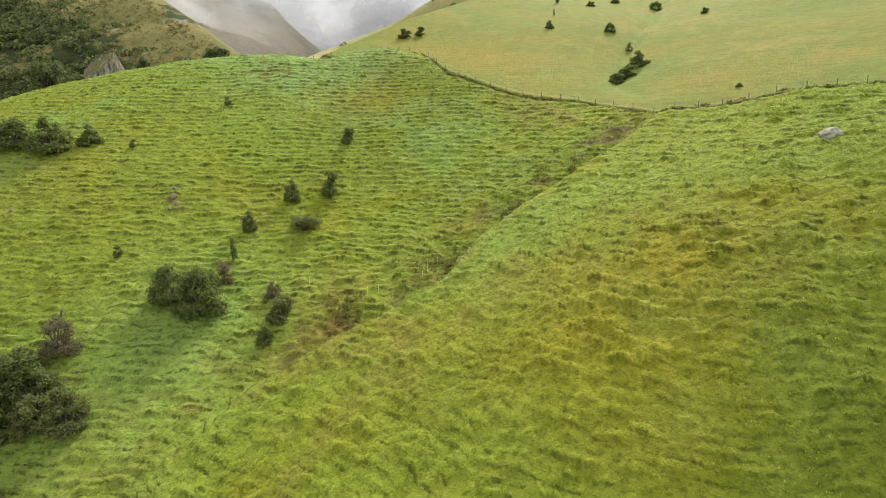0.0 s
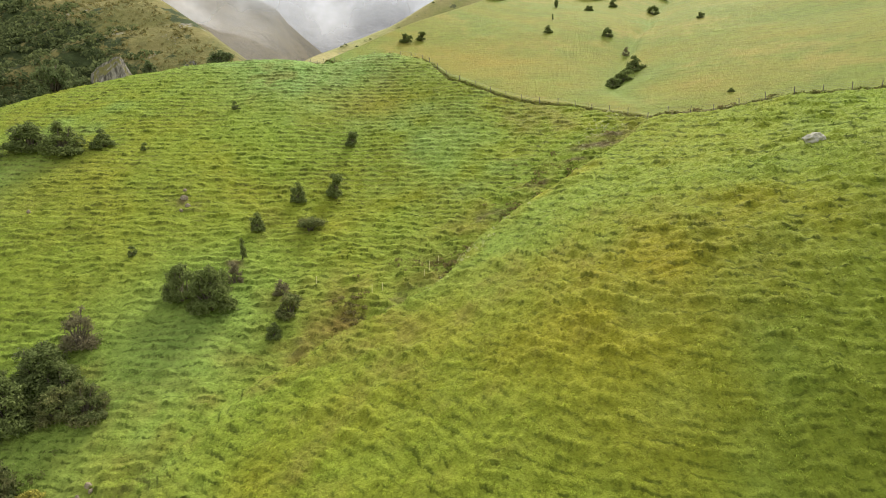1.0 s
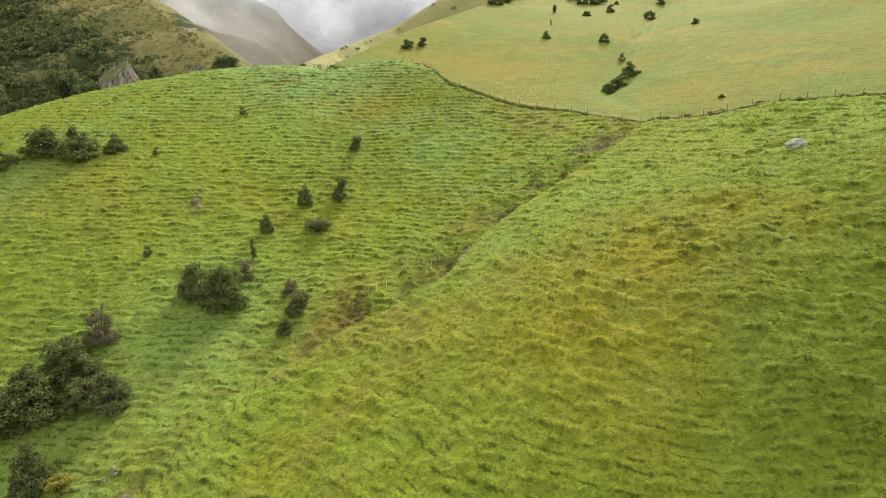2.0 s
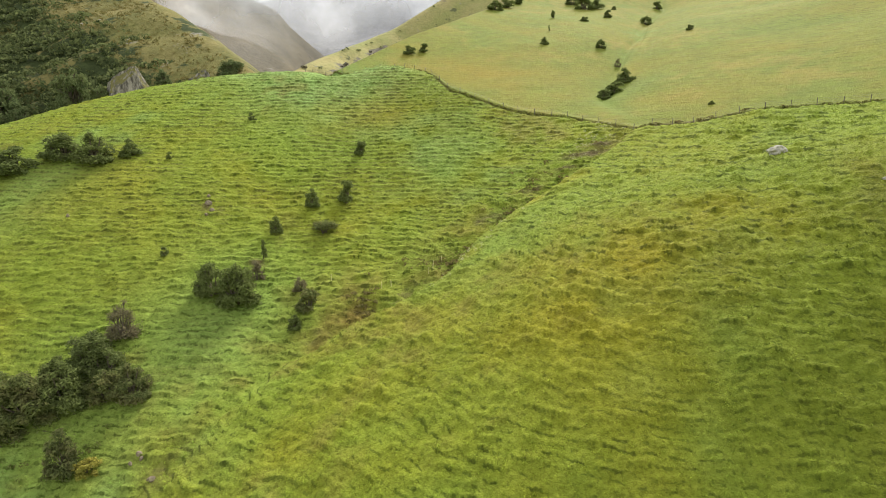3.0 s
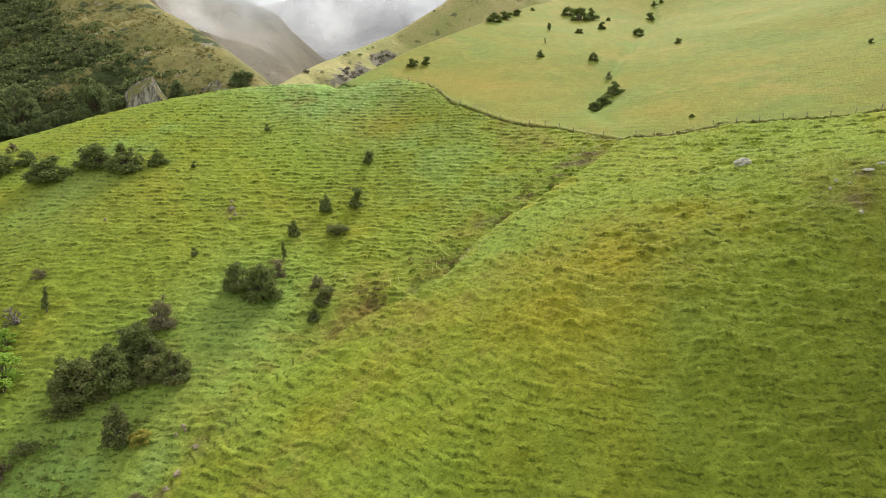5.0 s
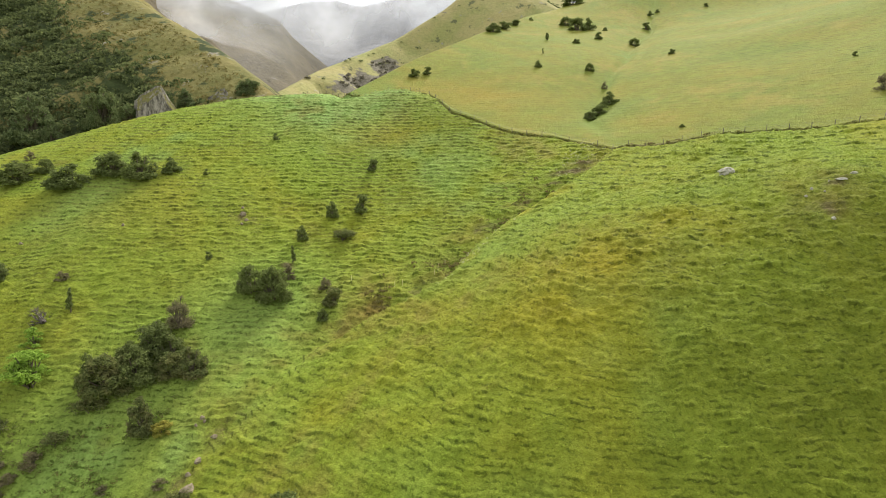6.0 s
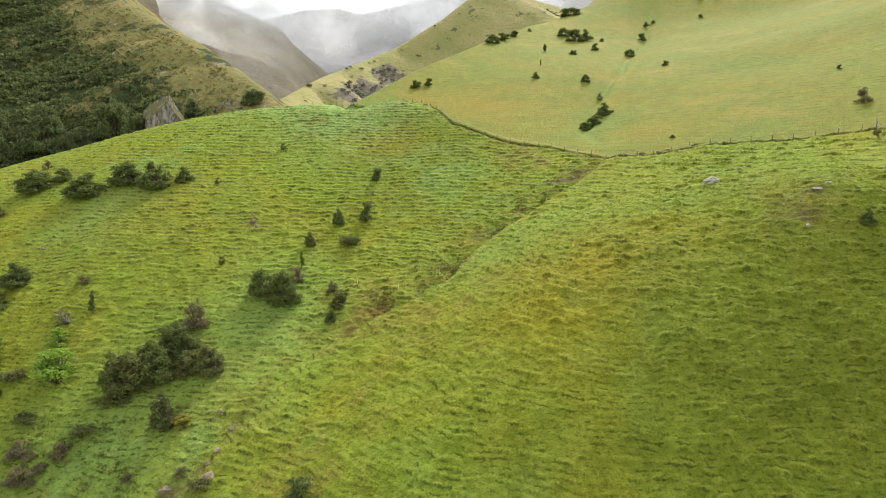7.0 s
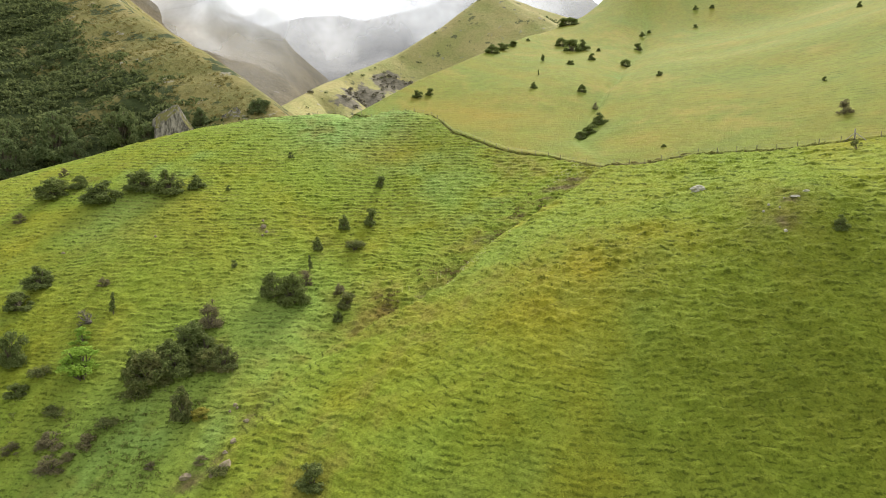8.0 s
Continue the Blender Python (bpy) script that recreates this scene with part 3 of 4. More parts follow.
def build_ground():
    out = np.cumsum(0.9 * 1.17 ** np.arange(46))                  # ever wider towards the horizon
    out = out[out < 4300]
    xs = np.concatenate([-112 - out[::-1], np.arange(-112, -76, 0.8), np.arange(-76, 62, 0.37), np.arange(62, 104, 0.75), 104 + out])
    ys = np.concatenate([12 - out[::-1], np.arange(12, 134, 0.19), np.arange(134, 262, 1.0), 262 + out])
    x, y = np.meshgrid(xs, ys)
    x, y = x.ravel(), y.ravel()
    z = surface(x, y)
    far = np.clip((np.hypot(x, y) - 380) / 200, 0, 1)
    z = z * (1 - far) + far * np.minimum(z, -60)
    me = mesh_of("ground", np.stack([x, y, z], -1), grid_faces(len(xs), len(ys)), TURF,
                 {"dry": dry_field(x, y), "lush": lush_field(x, y), "gold": gold_field(x, y), "pale": pale_field(x, y), "deep": deep_field(x, y), "worn": tread_shade_field(x, y), "contour": contour_field(x, y), "soil": soil_field(x, y)})
    return tagged(new("ground", me), "steep grazed hillside of tussocky green turf with sheep terraces", "ground", kind="structure")


def tufts(rng, x, y, k, size, slim, wide_lean, tone):
    """Drooping tufts of k blades, hanging downhill: the corner points and the fields of each."""
    z = surface(x, y) - 0.03
    slope_x, slope_y = land(x + 0.5, y) - land(x - 0.5, y), land(x, y + 0.5) - land(x, y - 0.5)
    n = len(x)
    size = np.repeat(size * rng.uniform(0.6, 1.4, n), k)
    ang = np.repeat(np.arctan2(-slope_y, -slope_x), k) + rng.normal(0, wide_lean, n * k)
    rise = rng.uniform(0.45, 1.1, n * k)
    wide = size * rng.uniform(slim * 0.5, slim * 1.4, n * k)
    gap = 0.3 * size
    root = np.stack([np.repeat(x, k) + rng.normal(0, 0.4, n * k) * gap, np.repeat(y, k) + rng.normal(0, 0.4, n * k) * gap, np.repeat(z, k)], -1)
    out = np.stack([np.cos(ang), np.sin(ang), np.zeros(n * k)], -1)
    side = np.stack([-np.sin(ang), np.cos(ang), np.zeros(n * k)], -1) * wide[:, None]
    upz = np.array([0, 0, 1.0])
    mid = root + out * (size * 0.42)[:, None] + upz * (size * rise)[:, None]
    tip = root + out * (size * 1.05)[:, None] + upz * (size * (rise * 0.75 - 0.12))[:, None]
    v = np.stack([root, mid + side, tip, mid - side], 1).reshape(-1, 3)
    each = lambda f: np.repeat(np.repeat(f, k), 4)
    straw = (rng.uniform(0, 1, n) < 0.05) * 0.4
    fields = {"tone": each(tone), "dry": each(np.clip(dry_field(x, y) * 0.8 + straw, 0, 1)),
              "lush": each(lush_field(x, y)), "gold": each(gold_field(x, y)), "pale": each(pale_field(x, y)),
              "deep": each(deep_field(x, y)), "worn": each(tread_shade_field(x, y)), "contour": each(contour_field(x, y))}
    return v, fields


def sown(rng, beds):
    xy = []
    for x0, x1, y0, y1, gap in beds:
        gx, gy = np.meshgrid(np.arange(x0, x1, gap), np.arange(y0, y1, gap))
        p = np.stack([gx.ravel(), gy.ravel()], -1) + rng.uniform(-0.5, 0.5, (gx.size, 2)) * gap * 1.5
        xy.append(p[beyond_fence(p[:, 0], p[:, 1]) < 0.1])
    xy = np.concatenate(xy)
    return xy[:, 0], xy[:, 1]


def build_grass():
    """Fine grass all over the grazed slopes, and coarser tussocks in drifts and on the lips of the terraces."""
    rng = np.random.default_rng(11)
    x, y = sown(rng, ((-75, 62, 16, 64, 0.27), (-85, 70, 64, 132, 0.45)))
    lip = terrace(x, y, land(x, y))
    clump = 0.5 * rough(x, y * 1.5, 2.1, 35) + 0.5 * rough(x, y * 1.4 + 0.3 * x, 1.05, 36)
    clump = clump + 0.2 * np.exp(-((lip - 0.34) / 0.15) ** 2) - 0.9 * np.exp(-((lip - 0.1) / 0.1) ** 2)
    keep = (soil_field(x, y) < rng.uniform(0.25, 0.9, len(x))) & (clump > rng.uniform(-1.2, 0.25, len(x)))
    x, y, clump = x[keep], y[keep], clump[keep]
    va, fa = tufts(rng, x, y, 3, 0.17 + 0.07 * clump, 0.09, 1.3, rng.uniform(0, 1, len(x)) ** 1.3)
    x, y = sown(rng, ((-75, 62, 16, 76, 0.52), (-100, 80, 76, 132, 0.78)))
    lip = terrace(x, y, land(x, y))
    drift = 0.6 * rough(x, y, 3.4, 46) + 0.6 * rough(x, y * 1.25, 0.85, 43) + 0.45 * np.exp(-((lip - 0.3) / 0.16) ** 2) - 0.3
    keep = (drift > rng.uniform(-0.25, 0.65, len(x))) & (soil_field(x, y) < 0.6)
    x, y = x[keep], y[keep]
    vb, fb = tufts(rng, x, y, 8, np.full(len(x), 0.23), 0.075, 1.2, rng.uniform(0, 0.6, len(x)) ** 1.5)
    v = np.concatenate([va, vb])
    me = mesh_of("grass", v, np.arange(len(v)).reshape(-1, 4), BLADES, {key: np.concatenate([fa[key], fb[key]]) for key in fa})
    return tagged(new("grass", me), "tufts of short green and straw-coloured pasture grass", "grass", kind="stuff")


# ---- distant hills ----
def ridge(name, label, crest, front, behind, reach, mat, step, lumps, seed, gullies=0.0, cover=None):
    """A hill along a crest line of (x, y, z): slopes fall from it to both sides."""
    c = np.array(crest, float)
    run = np.concatenate([[0], np.cumsum(np.hypot(*np.diff(c[:, :2], axis=0).T))])
    s = np.arange(0, run[-1], step)
    px, py, pz = (np.interp(s, run, c[:, i]) for i in range(3))
    d = c[-1, :2] - c[0, :2]
    d = d / np.linalg.norm(d)
    nrm = np.array([d[1], -d[0]])            # towards the viewer's side
    if nrm[1] > 0:
        nrm = -nrm
    w = np.arange(-reach * 0.5, reach, step)
    ss, ww = np.meshgrid(s, w)
    x = np.interp(ss, s, px) + nrm[0] * ww
    y = np.interp(ss, s, py) + nrm[1] * ww
    fall = np.where(ww > 0, front * ww, -behind * ww)
    fall = np.sqrt(fall * fall + (lumps * 0.6) ** 2) - lumps * 0.6
    z = np.interp(ss, s, pz) - fall
    amp = np.clip(np.abs(ww) / (lumps * 6) + 0.12, 0, 1)
    for k, size in enumerate((14, 6, 2.6, 1.1)):
        z = z + amp * lumps * (0.9, 0.5, 0.25, 0.12)[k] * rough(x, y, lumps * size, seed + k)
    if gullies:
        cut = np.abs(rough(ss + 0.25 * ww + 20 * rough(x, y, 60, seed + 9), ss * 0, gullies, seed + 7))
        z = z - np.clip(np.abs(ww) / 60, 0, 1) * gullies * 0.22 * (1 - cut) ** 2
    me = mesh_of(name, np.stack([x.ravel(), y.ravel(), z.ravel()], -1), grid_faces(len(s), len(w)), mat, {"cover": np.clip(cover(x.ravel(), y.ravel()), 0, 1)} if cover else None)
    return tagged(new(name, me), label, "hill", kind="structure")


def left_cover(x, y):
    """Where scrub clothes the left-hand hill: thick low down, in patches towards the crest."""
    across = (x + 62) * -0.73 + (y - 190) * -0.68            # metres down the slope from the crest
    patch = 0.5 * rough(x, y, 38, 141) + 0.45 * rough(x, y, 15, 142) + 0.25 * rough(x, y, 6, 143)
    return np.clip((across - 20) / 16, -0.3, 1.0) + patch * 0.9 + 0.05


HILL_SCRUB = hillside("tussock_and_scrub_slope", (0.165, 0.16, 0.05), (0.25, 0.205, 0.075), (0.27, 0.25, 0.21), (0.05, 0.065, 0.024), 40, 0.61, 0.55, (0.034, 0.045, 0.016))
def bluff_cover(x, y):
    """A band of broken rock across the foot of the tussock hill."""
    off = ((x + 110) * 0.87 - (y - 880) * 0.5) / 24
    along = ((x + 110) * 0.5 + (y - 880) * 0.87) / 85
    return 1.9 * np.exp(-off * off - along ** 4) + 0.9 * rough(x, y, 22, 191) + 0.5 * rough(x, y, 8, 192) - 0.55


# grass and tan are lightened to paint in the haze over this hill
HILL_TAN = hillside("tawny_tussock_slope", (0.28, 0.285, 0.10), (0.37, 0.32, 0.135), (0.25, 0.235, 0.20), (0.12, 0.125, 0.06), 60, 0.62, 0.6, (0.115, 0.105, 0.078))
HILL_GREY = hillside("bare_grey_mountain", (0.145, 0.125, 0.085), (0.195, 0.162, 0.105), (0.22, 0.2, 0.17), (0.085, 0.08, 0.05), 90, 0.64, 0.62)
HILL_FAR = hillside("far_grey_mountain", (0.15, 0.15, 0.155), (0.2, 0.195, 0.19), (0.22, 0.22, 0.22), (0.1, 0.105, 0.1), 300, 0.66, 0.66)

LEFT_CREST = ((-420, 590, 245), (-326, 484, 194), (-216, 362, 118), (-146, 286, 79), (-119, 254, 65), (-82, 215, 42), (-62, 190, 29), (-40, 165, 12))
BROWN_CREST = ((-290, 560, 20), (-229, 664, 69), (-211, 744, 96), (-183, 864, 141), (-128, 964, 185), (-85, 1014, 214), (-7, 1064, 271), (66, 1114, 336), (94, 1124, 345), (158, 1164, 340), (268, 1264, 331), (420, 1400, 380))
GREY_CREST = ((-900, 1440, 640), (-734, 1464, 538), (-602, 1464, 444), (-535, 1464, 407), (-473, 1484, 386), (-409, 1504, 361), (-386, 1524, 329), (-348, 1544, 295), (-309, 1564, 262), (-243, 1614, 195), (-120, 1700, 60))
HIGH_CREST = ((-1500, 2900, 560), (-1132, 2964, 623), (-933, 2964, 731), (-682, 2964, 784), (-516, 2964, 790), (-405, 2964, 763), (-239, 2964, 798), (-73, 2964, 838), (175, 2964, 943), (600, 3000, 990))


def mist(name, x0, x1, y, z0, z1, mat, seed, bulge):
    """A bank of drifting mist: a billowed sheet that thins to nothing at its rim."""
    nu, nv = 70, 36
    u, v = np.meshgrid(np.linspace(0, 1, nu), np.linspace(0, 1, nv))
    x, z = x0 + (x1 - x0) * u, z0 + (z1 - z0) * v
    yy = y + bulge * (rough(x, z, (x1 - x0) / 5, seed) + 0.5 * rough(x, z, (x1 - x0) / 11, seed + 1))
    veil = np.clip(np.minimum(np.minimum(u, 1 - u) * 5, np.minimum(v * 2.6, (1 - v) * 3)), 0, 1)
    veil = veil * veil * (3 - 2 * veil) * np.clip(0.8 + 0.7 * rough(x, z, (x1 - x0) / 4, seed + 2), 0, 1)
    me = mesh_of(name, np.stack([x.ravel(), yy.ravel(), z.ravel()], -1), grid_faces(nu, nv), mat, {"veil": veil.ravel()})
    return tagged(new(name, me), "bank of thin white mist drifting across the mountains", "mist", kind="stuff")


build_ground()
build_grass()
ridge("scrub_hill", "steep hillside of tawny tussock and dark native scrub", LEFT_CREST, 0.47, 0.6, 300, HILL_SCRUB, 3.0, 2.2, 61, 26, left_cover)
ridge("tussock_hill", "tall tawny tussock hill with rock bluffs", BROWN_CREST, 0.52, 0.6, 620, HILL_TAN, 7.0, 6.0, 71, 80, bluff_cover)
ridge("bare_mountain", "bare grey-brown mountainside half hidden by mist", GREY_CREST, 0.55, 0.6, 900, HILL_GREY, 14.0, 10.0, 81, 130)
ridge("high_mountain", "far mountain face fading into cloud", HIGH_CREST, 0.55, 0.5, 1500, HILL_FAR, 30.0, 24.0, 91, 260)
MIST_DENSE = mist_stuff("dense_mist", 0.006, 0.32, 0.58, 0.92)
MIST_FAINT = mist_stuff("faint_mist", 0.004, 0.3, 0.7, 0.2)
MIST_THIN, MIST_THICK = mist_stuff("thin_mist", 0.006, 0.38, 0.62, 0.6), mist_stuff("thick_mist", 0.0035, 0.38, 0.64, 0.5)
mist("mist", -760, -290, 1230, 170, 430, MIST_DENSE, 101, 60)
mist("mist", -900, -60, 1150, 20, 640, MIST_FAINT, 141, 40)
mist("mist", -900, 420, 1700, 300, 760, MIST_THICK, 111, 50)
mist("mist", -1050, 560, 1850, 220, 860, MIST_THIN, 121, 50)
mist("mist", -1000, 640, 1950, 420, 900, MIST_DENSE, 161, 50)
mist("mist", 60, 420, 1300, 330, 560, MIST_THICK, 131, 60)


# ---- shrubs and trees ----
SHRUB_LABELS = {
    "dense": ("shrub", "dark green rounded shrub growing on the pasture", LEAF_DARK),
    "olive": ("shrub", "olive and rust-tinged dense shrub on the slope", LEAF_OLIVE),
    "twiggy": ("shrub", "grey-brown twiggy half-bare shrub on the slope", LEAF_GREY),
    "sapling": ("sapling", "slim upright dark green sapling on the slope", LEAF_DARK),
    "low": ("shrub", "low spreading dull green shrub hugging the turf", LEAF_OLIVE),
    "fresh": ("tree", "small tree in fresh bright green leaf", LEAF_BRIGHT),
    "golden": ("shrub", "low yellow-green shrub beside the thicket", LEAF_GOLD),
    "dead": ("dead_branch", "bleached dead branch lying in the grass", DEAD_WOOD),
    "wood": ("tree", "dark broadleaf tree at the foot of the scrub hill", LEAF_VALLEY),
}
SHRUB_SHAPES = {}


def crown_shape(kind, grade, seed):
    """Trunk limbs and leaf crown of a plant in a box 4 m wide and 4 m tall."""
    rng = np.random.default_rng(seed)
    lobes = []
    count = (7, 15, 28, 44)[grade]
    for k in range(count):
        a, r = rng.uniform(0, 2 * math.pi), 1.35 * math.sqrt(rng.uniform(0, 1))
        if kind == "sapling":
            lobes.append((0.5 * r * math.cos(a), 0.5 * r * math.sin(a), 0.9 + 2.8 * k / count, 0.75 - 0.4 * k / count, 0.55))
        elif kind == "low":
            lobes.append((1.25 * r * math.cos(a), 1.25 * r * math.sin(a), 1.2 + 0.8 * rng.uniform(), rng.uniform(0.45, 0.75), 1.5))
        elif kind == "fresh":                         # ragged open layers
            tier = rng.uniform(0.15, 1.0)
            r = r * (1.4 - 0.75 * tier)
            lobes.append((r * math.cos(a), r * math.sin(a), 0.4 + 3.0 * tier, rng.uniform(0.32, 0.6), rng.uniform(0.45, 0.75)))
        else:
            up, out = rng.uniform(0.05, 1.0), rng.uniform(0.35, 1.0) ** 0.5
            flat = math.sqrt(1 - up * up) * out * rng.uniform(1.15, 1.5)
            low = 0.9 if kind in ("fresh", "wood") else 0.4
            size = rng.uniform(0.42, 0.85) * (1.0, 0.8, 0.66, 0.52)[grade]
            lobes.append((flat * math.cos(a), flat * math.sin(a), low + (3.3 - low) * up * out, size, rng.uniform(0.8, 1.1)))
    if kind not in ("sapling", "low", "fresh"):
        for k in range(count // 2):                  # skirts that reach the turf
            a = rng.uniform(0, 2 * math.pi)
            lobes.append((1.2 * math.cos(a), 1.2 * math.sin(a), rng.uniform(0.3, 0.7), rng.uniform(0.45, 0.7), 0.8))
    paths = []
    for lx, ly, lz, size, squash in lobes:
        bend = rng.normal(0, 0.12, 3)
        base = rng.normal(0, 0.13, 2)
        r0 = 0.09 if kind != "twiggy" else 0.07
        paths.append([(base[0], base[1], -0.5, r0 * 1.3), (lx * 0.35 + bend[0], ly * 0.35 + bend[1], lz * 0.45, r0 * 0.8), (lx * 0.8, ly * 0.8, lz * 0.9, r0 * 0.45), (lx + bend[0], ly + bend[1], lz + size * 0.5, 0.015)])
        for _ in range(9 if kind in ("twiggy", "dead") else 3):
            d = rng.normal(0, 1, 3)
            d = d / np.linalg.norm(d) * size * rng.uniform(0.8, 1.25)
            d[2] = abs(d[2]) * squash
            paths.append([(lx * 0.8, ly * 0.8, lz * 0.9, 0.03), (lx + d[0] * 0.5, ly + d[1] * 0.5, lz + d[2] * 0.55, 0.022), (lx + d[0], ly + d[1], lz + d[2], 0.008)])
    limbs = tubes(paths, 3)
    total = {"twiggy": (450, 1600, 3000), "dead": (0, 0, 0), "fresh": (500, 1500, 3400)}.get(kind, (900, 2800, 6500, 9500))[grade] // (2 if kind == "low" else 1)
    if not total:
        return limbs, None
    area = np.array([lb[3] ** 2 for lb in lobes])
    pick = rng.choice(len(lobes), total, p=area / area.sum())
    lb = np.array(lobes)[pick]
    d = rng.normal(0, 1, (total, 3))
    d /= np.linalg.norm(d, axis=1)[:, None]
    d[:, 2] = np.where(d[:, 2] < -0.35, -d[:, 2], d[:, 2])
    rad = lb[:, 3] * (1 - 0.45 * rng.uniform(0, 1, total) ** 2.2) * (1 + 0.22 * np.sin(5 * d[:, 0] + 3 * d[:, 2] + lb[:, 0] * 9))
    rad = np.where(rng.uniform(0, 1, total) < 0.22, rad * rng.uniform(1.05, 1.5, total), rad)      # stray sprays
    centres = lb[:, :3] + d * rad[:, None] * np.stack([np.ones(total), np.ones(total), lb[:, 4]], -1)
    size = (0.155, 0.108, 0.076, 0.064)[grade] * (0.8 if kind == "twiggy" else 1.0)
    return limbs, leaf_cards(rng, centres, d, size)


def plant(kind, x, y, w, h, seed, group=""):
    """One shrub or tree, w metres wide and h tall, rooted in the turf at (x, y)."""
    name, label, leaf = SHRUB_LABELS[kind]
    grade = 3 if kind == "wood" else 0 if w < 2.0 else 1 if w < 4.4 or y > 110 else 2
    key = (kind, grade, seed % 3)
    if key not in SHRUB_SHAPES:
        limbs, cards = crown_shape(kind, grade, 700 + 10 * grade + seed % 3 + 37 * len(kind))
        SHRUB_SHAPES[key] = (mesh_of("trunk", *limbs, DEAD_WOOD if kind == "dead" else BARK), cards and mesh_of("crown", *cards, leaf, smooth=False))
    limb_mesh, crown_mesh = SHRUB_SHAPES[key]
    if kind not in ("dead", "wood"):
        label = ("small " if w < 2.2 else "broad " if w > 6 else "") + label
    tree = thing(name, label, "fallen branch" if kind == "dead" else "tree" if name in ("tree", "sapling") else "shrub", group)
    tall = (h + 0.09 * w) / (1.9 if kind == "low" else 4.0) * 1.05
    tilt = (62, 20) if kind == "dead" else (0, 0)
    z = float(land(x, y)) + (0.5 if kind == "dead" else -0.1 - 0.09 * w)
    tree.matrix_basis = pose(x, y, z, tilt[0], tilt[1], (seed * 77) % 360) @ Matrix.Diagonal((w / 3.9, w / 3.9, tall, 1))
    part("branches" if kind == "dead" else "trunk", limb_mesh, tree)
    if crown_mesh:
        part("crown", crown_mesh, tree)
    return tree


HILLSIDE_SHRUBS = (
    ("dense", -89.2, 97.9, 9.1, 5.2),
    ("dense", -75.3, 92.6, 9.8, 5.0),
    ("dense", -84.6, 99.5, 4.5, 3.8),
    ("dense", -68.2, 95.1, 8.3, 5.4),
    ("dense", -61.2, 92.9, 8.0, 5.7),
    ("dense", -55.4, 94.0, 4.3, 3.1),
    ("dense", -48.2, 92.9, 1.3, 1.5),
    ("twiggy", -93.3, 108.1, 2.9, 2.5),
    ("twiggy", -91.2, 89.0, 3.5, 2.2),
    ("dense", -37.6, 106.1, 1.7, 1.7),
    ("dense", -15.6, 98.5, 2.8, 2.8),
    ("dense", -21.7, 84.9, 3.0, 3.0),
)
GULLY_SHRUBS = (
    ("dense", -16.5, 86.5, 3.3, 4.0),
    ("dense", -25.9, 78.1, 2.7, 2.6),
    ("dense", -39.6, 70.7, 1.3, 1.5),
    ("sapling", -26.1, 72.2, 1.5, 3.1),
    ("dense", -30.9, 65.1, 5.1, 5.2),
    ("dense", -27.2, 64.1, 6.0, 6.1),
    ("twiggy", -25.9, 68.2, 2.5, 3.0),
    ("low", -18.9, 79.3, 4.9, 0.9),
    ("twiggy", -19.6, 66.5, 2.4, 2.5),
    ("olive", -17.9, 63.3, 3.9, 3.0),
    ("dense", -18.8, 60.0, 2.3, 1.8),
)
THICKET = (
    ("twiggy", -39.2, 57.9, 4.5, 5.0),
    ("dense", -40.8, 54.1, 6.7, 4.9),
    ("olive", -34.5, 50.5, 5.1, 4.3),
    ("dense", -47.5, 49.2, 3.9, 4.5),
    ("olive", -44.6, 48.5, 7.5, 6.0),
    ("dense", -41.5, 49.6, 6.5, 5.5),
    ("dense", -38.3, 52.8, 5.0, 4.0),
    ("olive", -37.2, 50.4, 4.4, 3.6),
    ("dense", -43.4, 51.6, 5.2, 4.2),
    ("olive", -37.6, 42.9, 3.9, 4.7),
    ("golden", -35.2, 42.8, 3.2, 1.6),
    ("dense", -73.3, 67.7, 6.1, 4.1),
    ("dense", -73.6, 62.8, 5.2, 3.7),
    ("twiggy", -60.9, 66.0, 2.7, 1.8),
    ("sapling", -56.0, 59.8, 1.7, 4.0),
    ("dead", -59.1, 58.0, 4.3, 2.5),
    ("fresh", -58.2, 54.6, 3.6, 3.2),
    ("fresh", -55.4, 49.5, 7.4, 4.9),
    ("dense", -67.8, 52.2, 5.4, 6.5),
    ("twiggy", -54.7, 40.7, 4.6, 2.3),
    ("twiggy", -49.4, 40.3, 3.6, 1.9),
    ("twiggy", -53.1, 37.8, 4.6, 2.4),
    ("twiggy", -51.4, 38.9, 2.4, 1.2),
    ("low", -48.0, 42.4, 3.6, 0.7),
    ("low", -45.4, 46.0, 4.2, 0.8),
    ("low", -56.1, 44.2, 3.4, 0.8),
    ("twiggy", -39.3, 36.8, 2.0, 0.9),
    ("twiggy", -32.7, 36.5, 2.2, 0.9),
    ("low", -29.4, 33.6, 2.6, 0.7),
    ("low", -61.9, 49.8, 3.2, 0.9),
    ("twiggy", -59.9, 40.2, 3.0, 1.5),
    ("dense", -64.0, 47.5, 3.6, 2.2),
    ("dense", -16.7, 28.8, 4.0, 3.1),
)
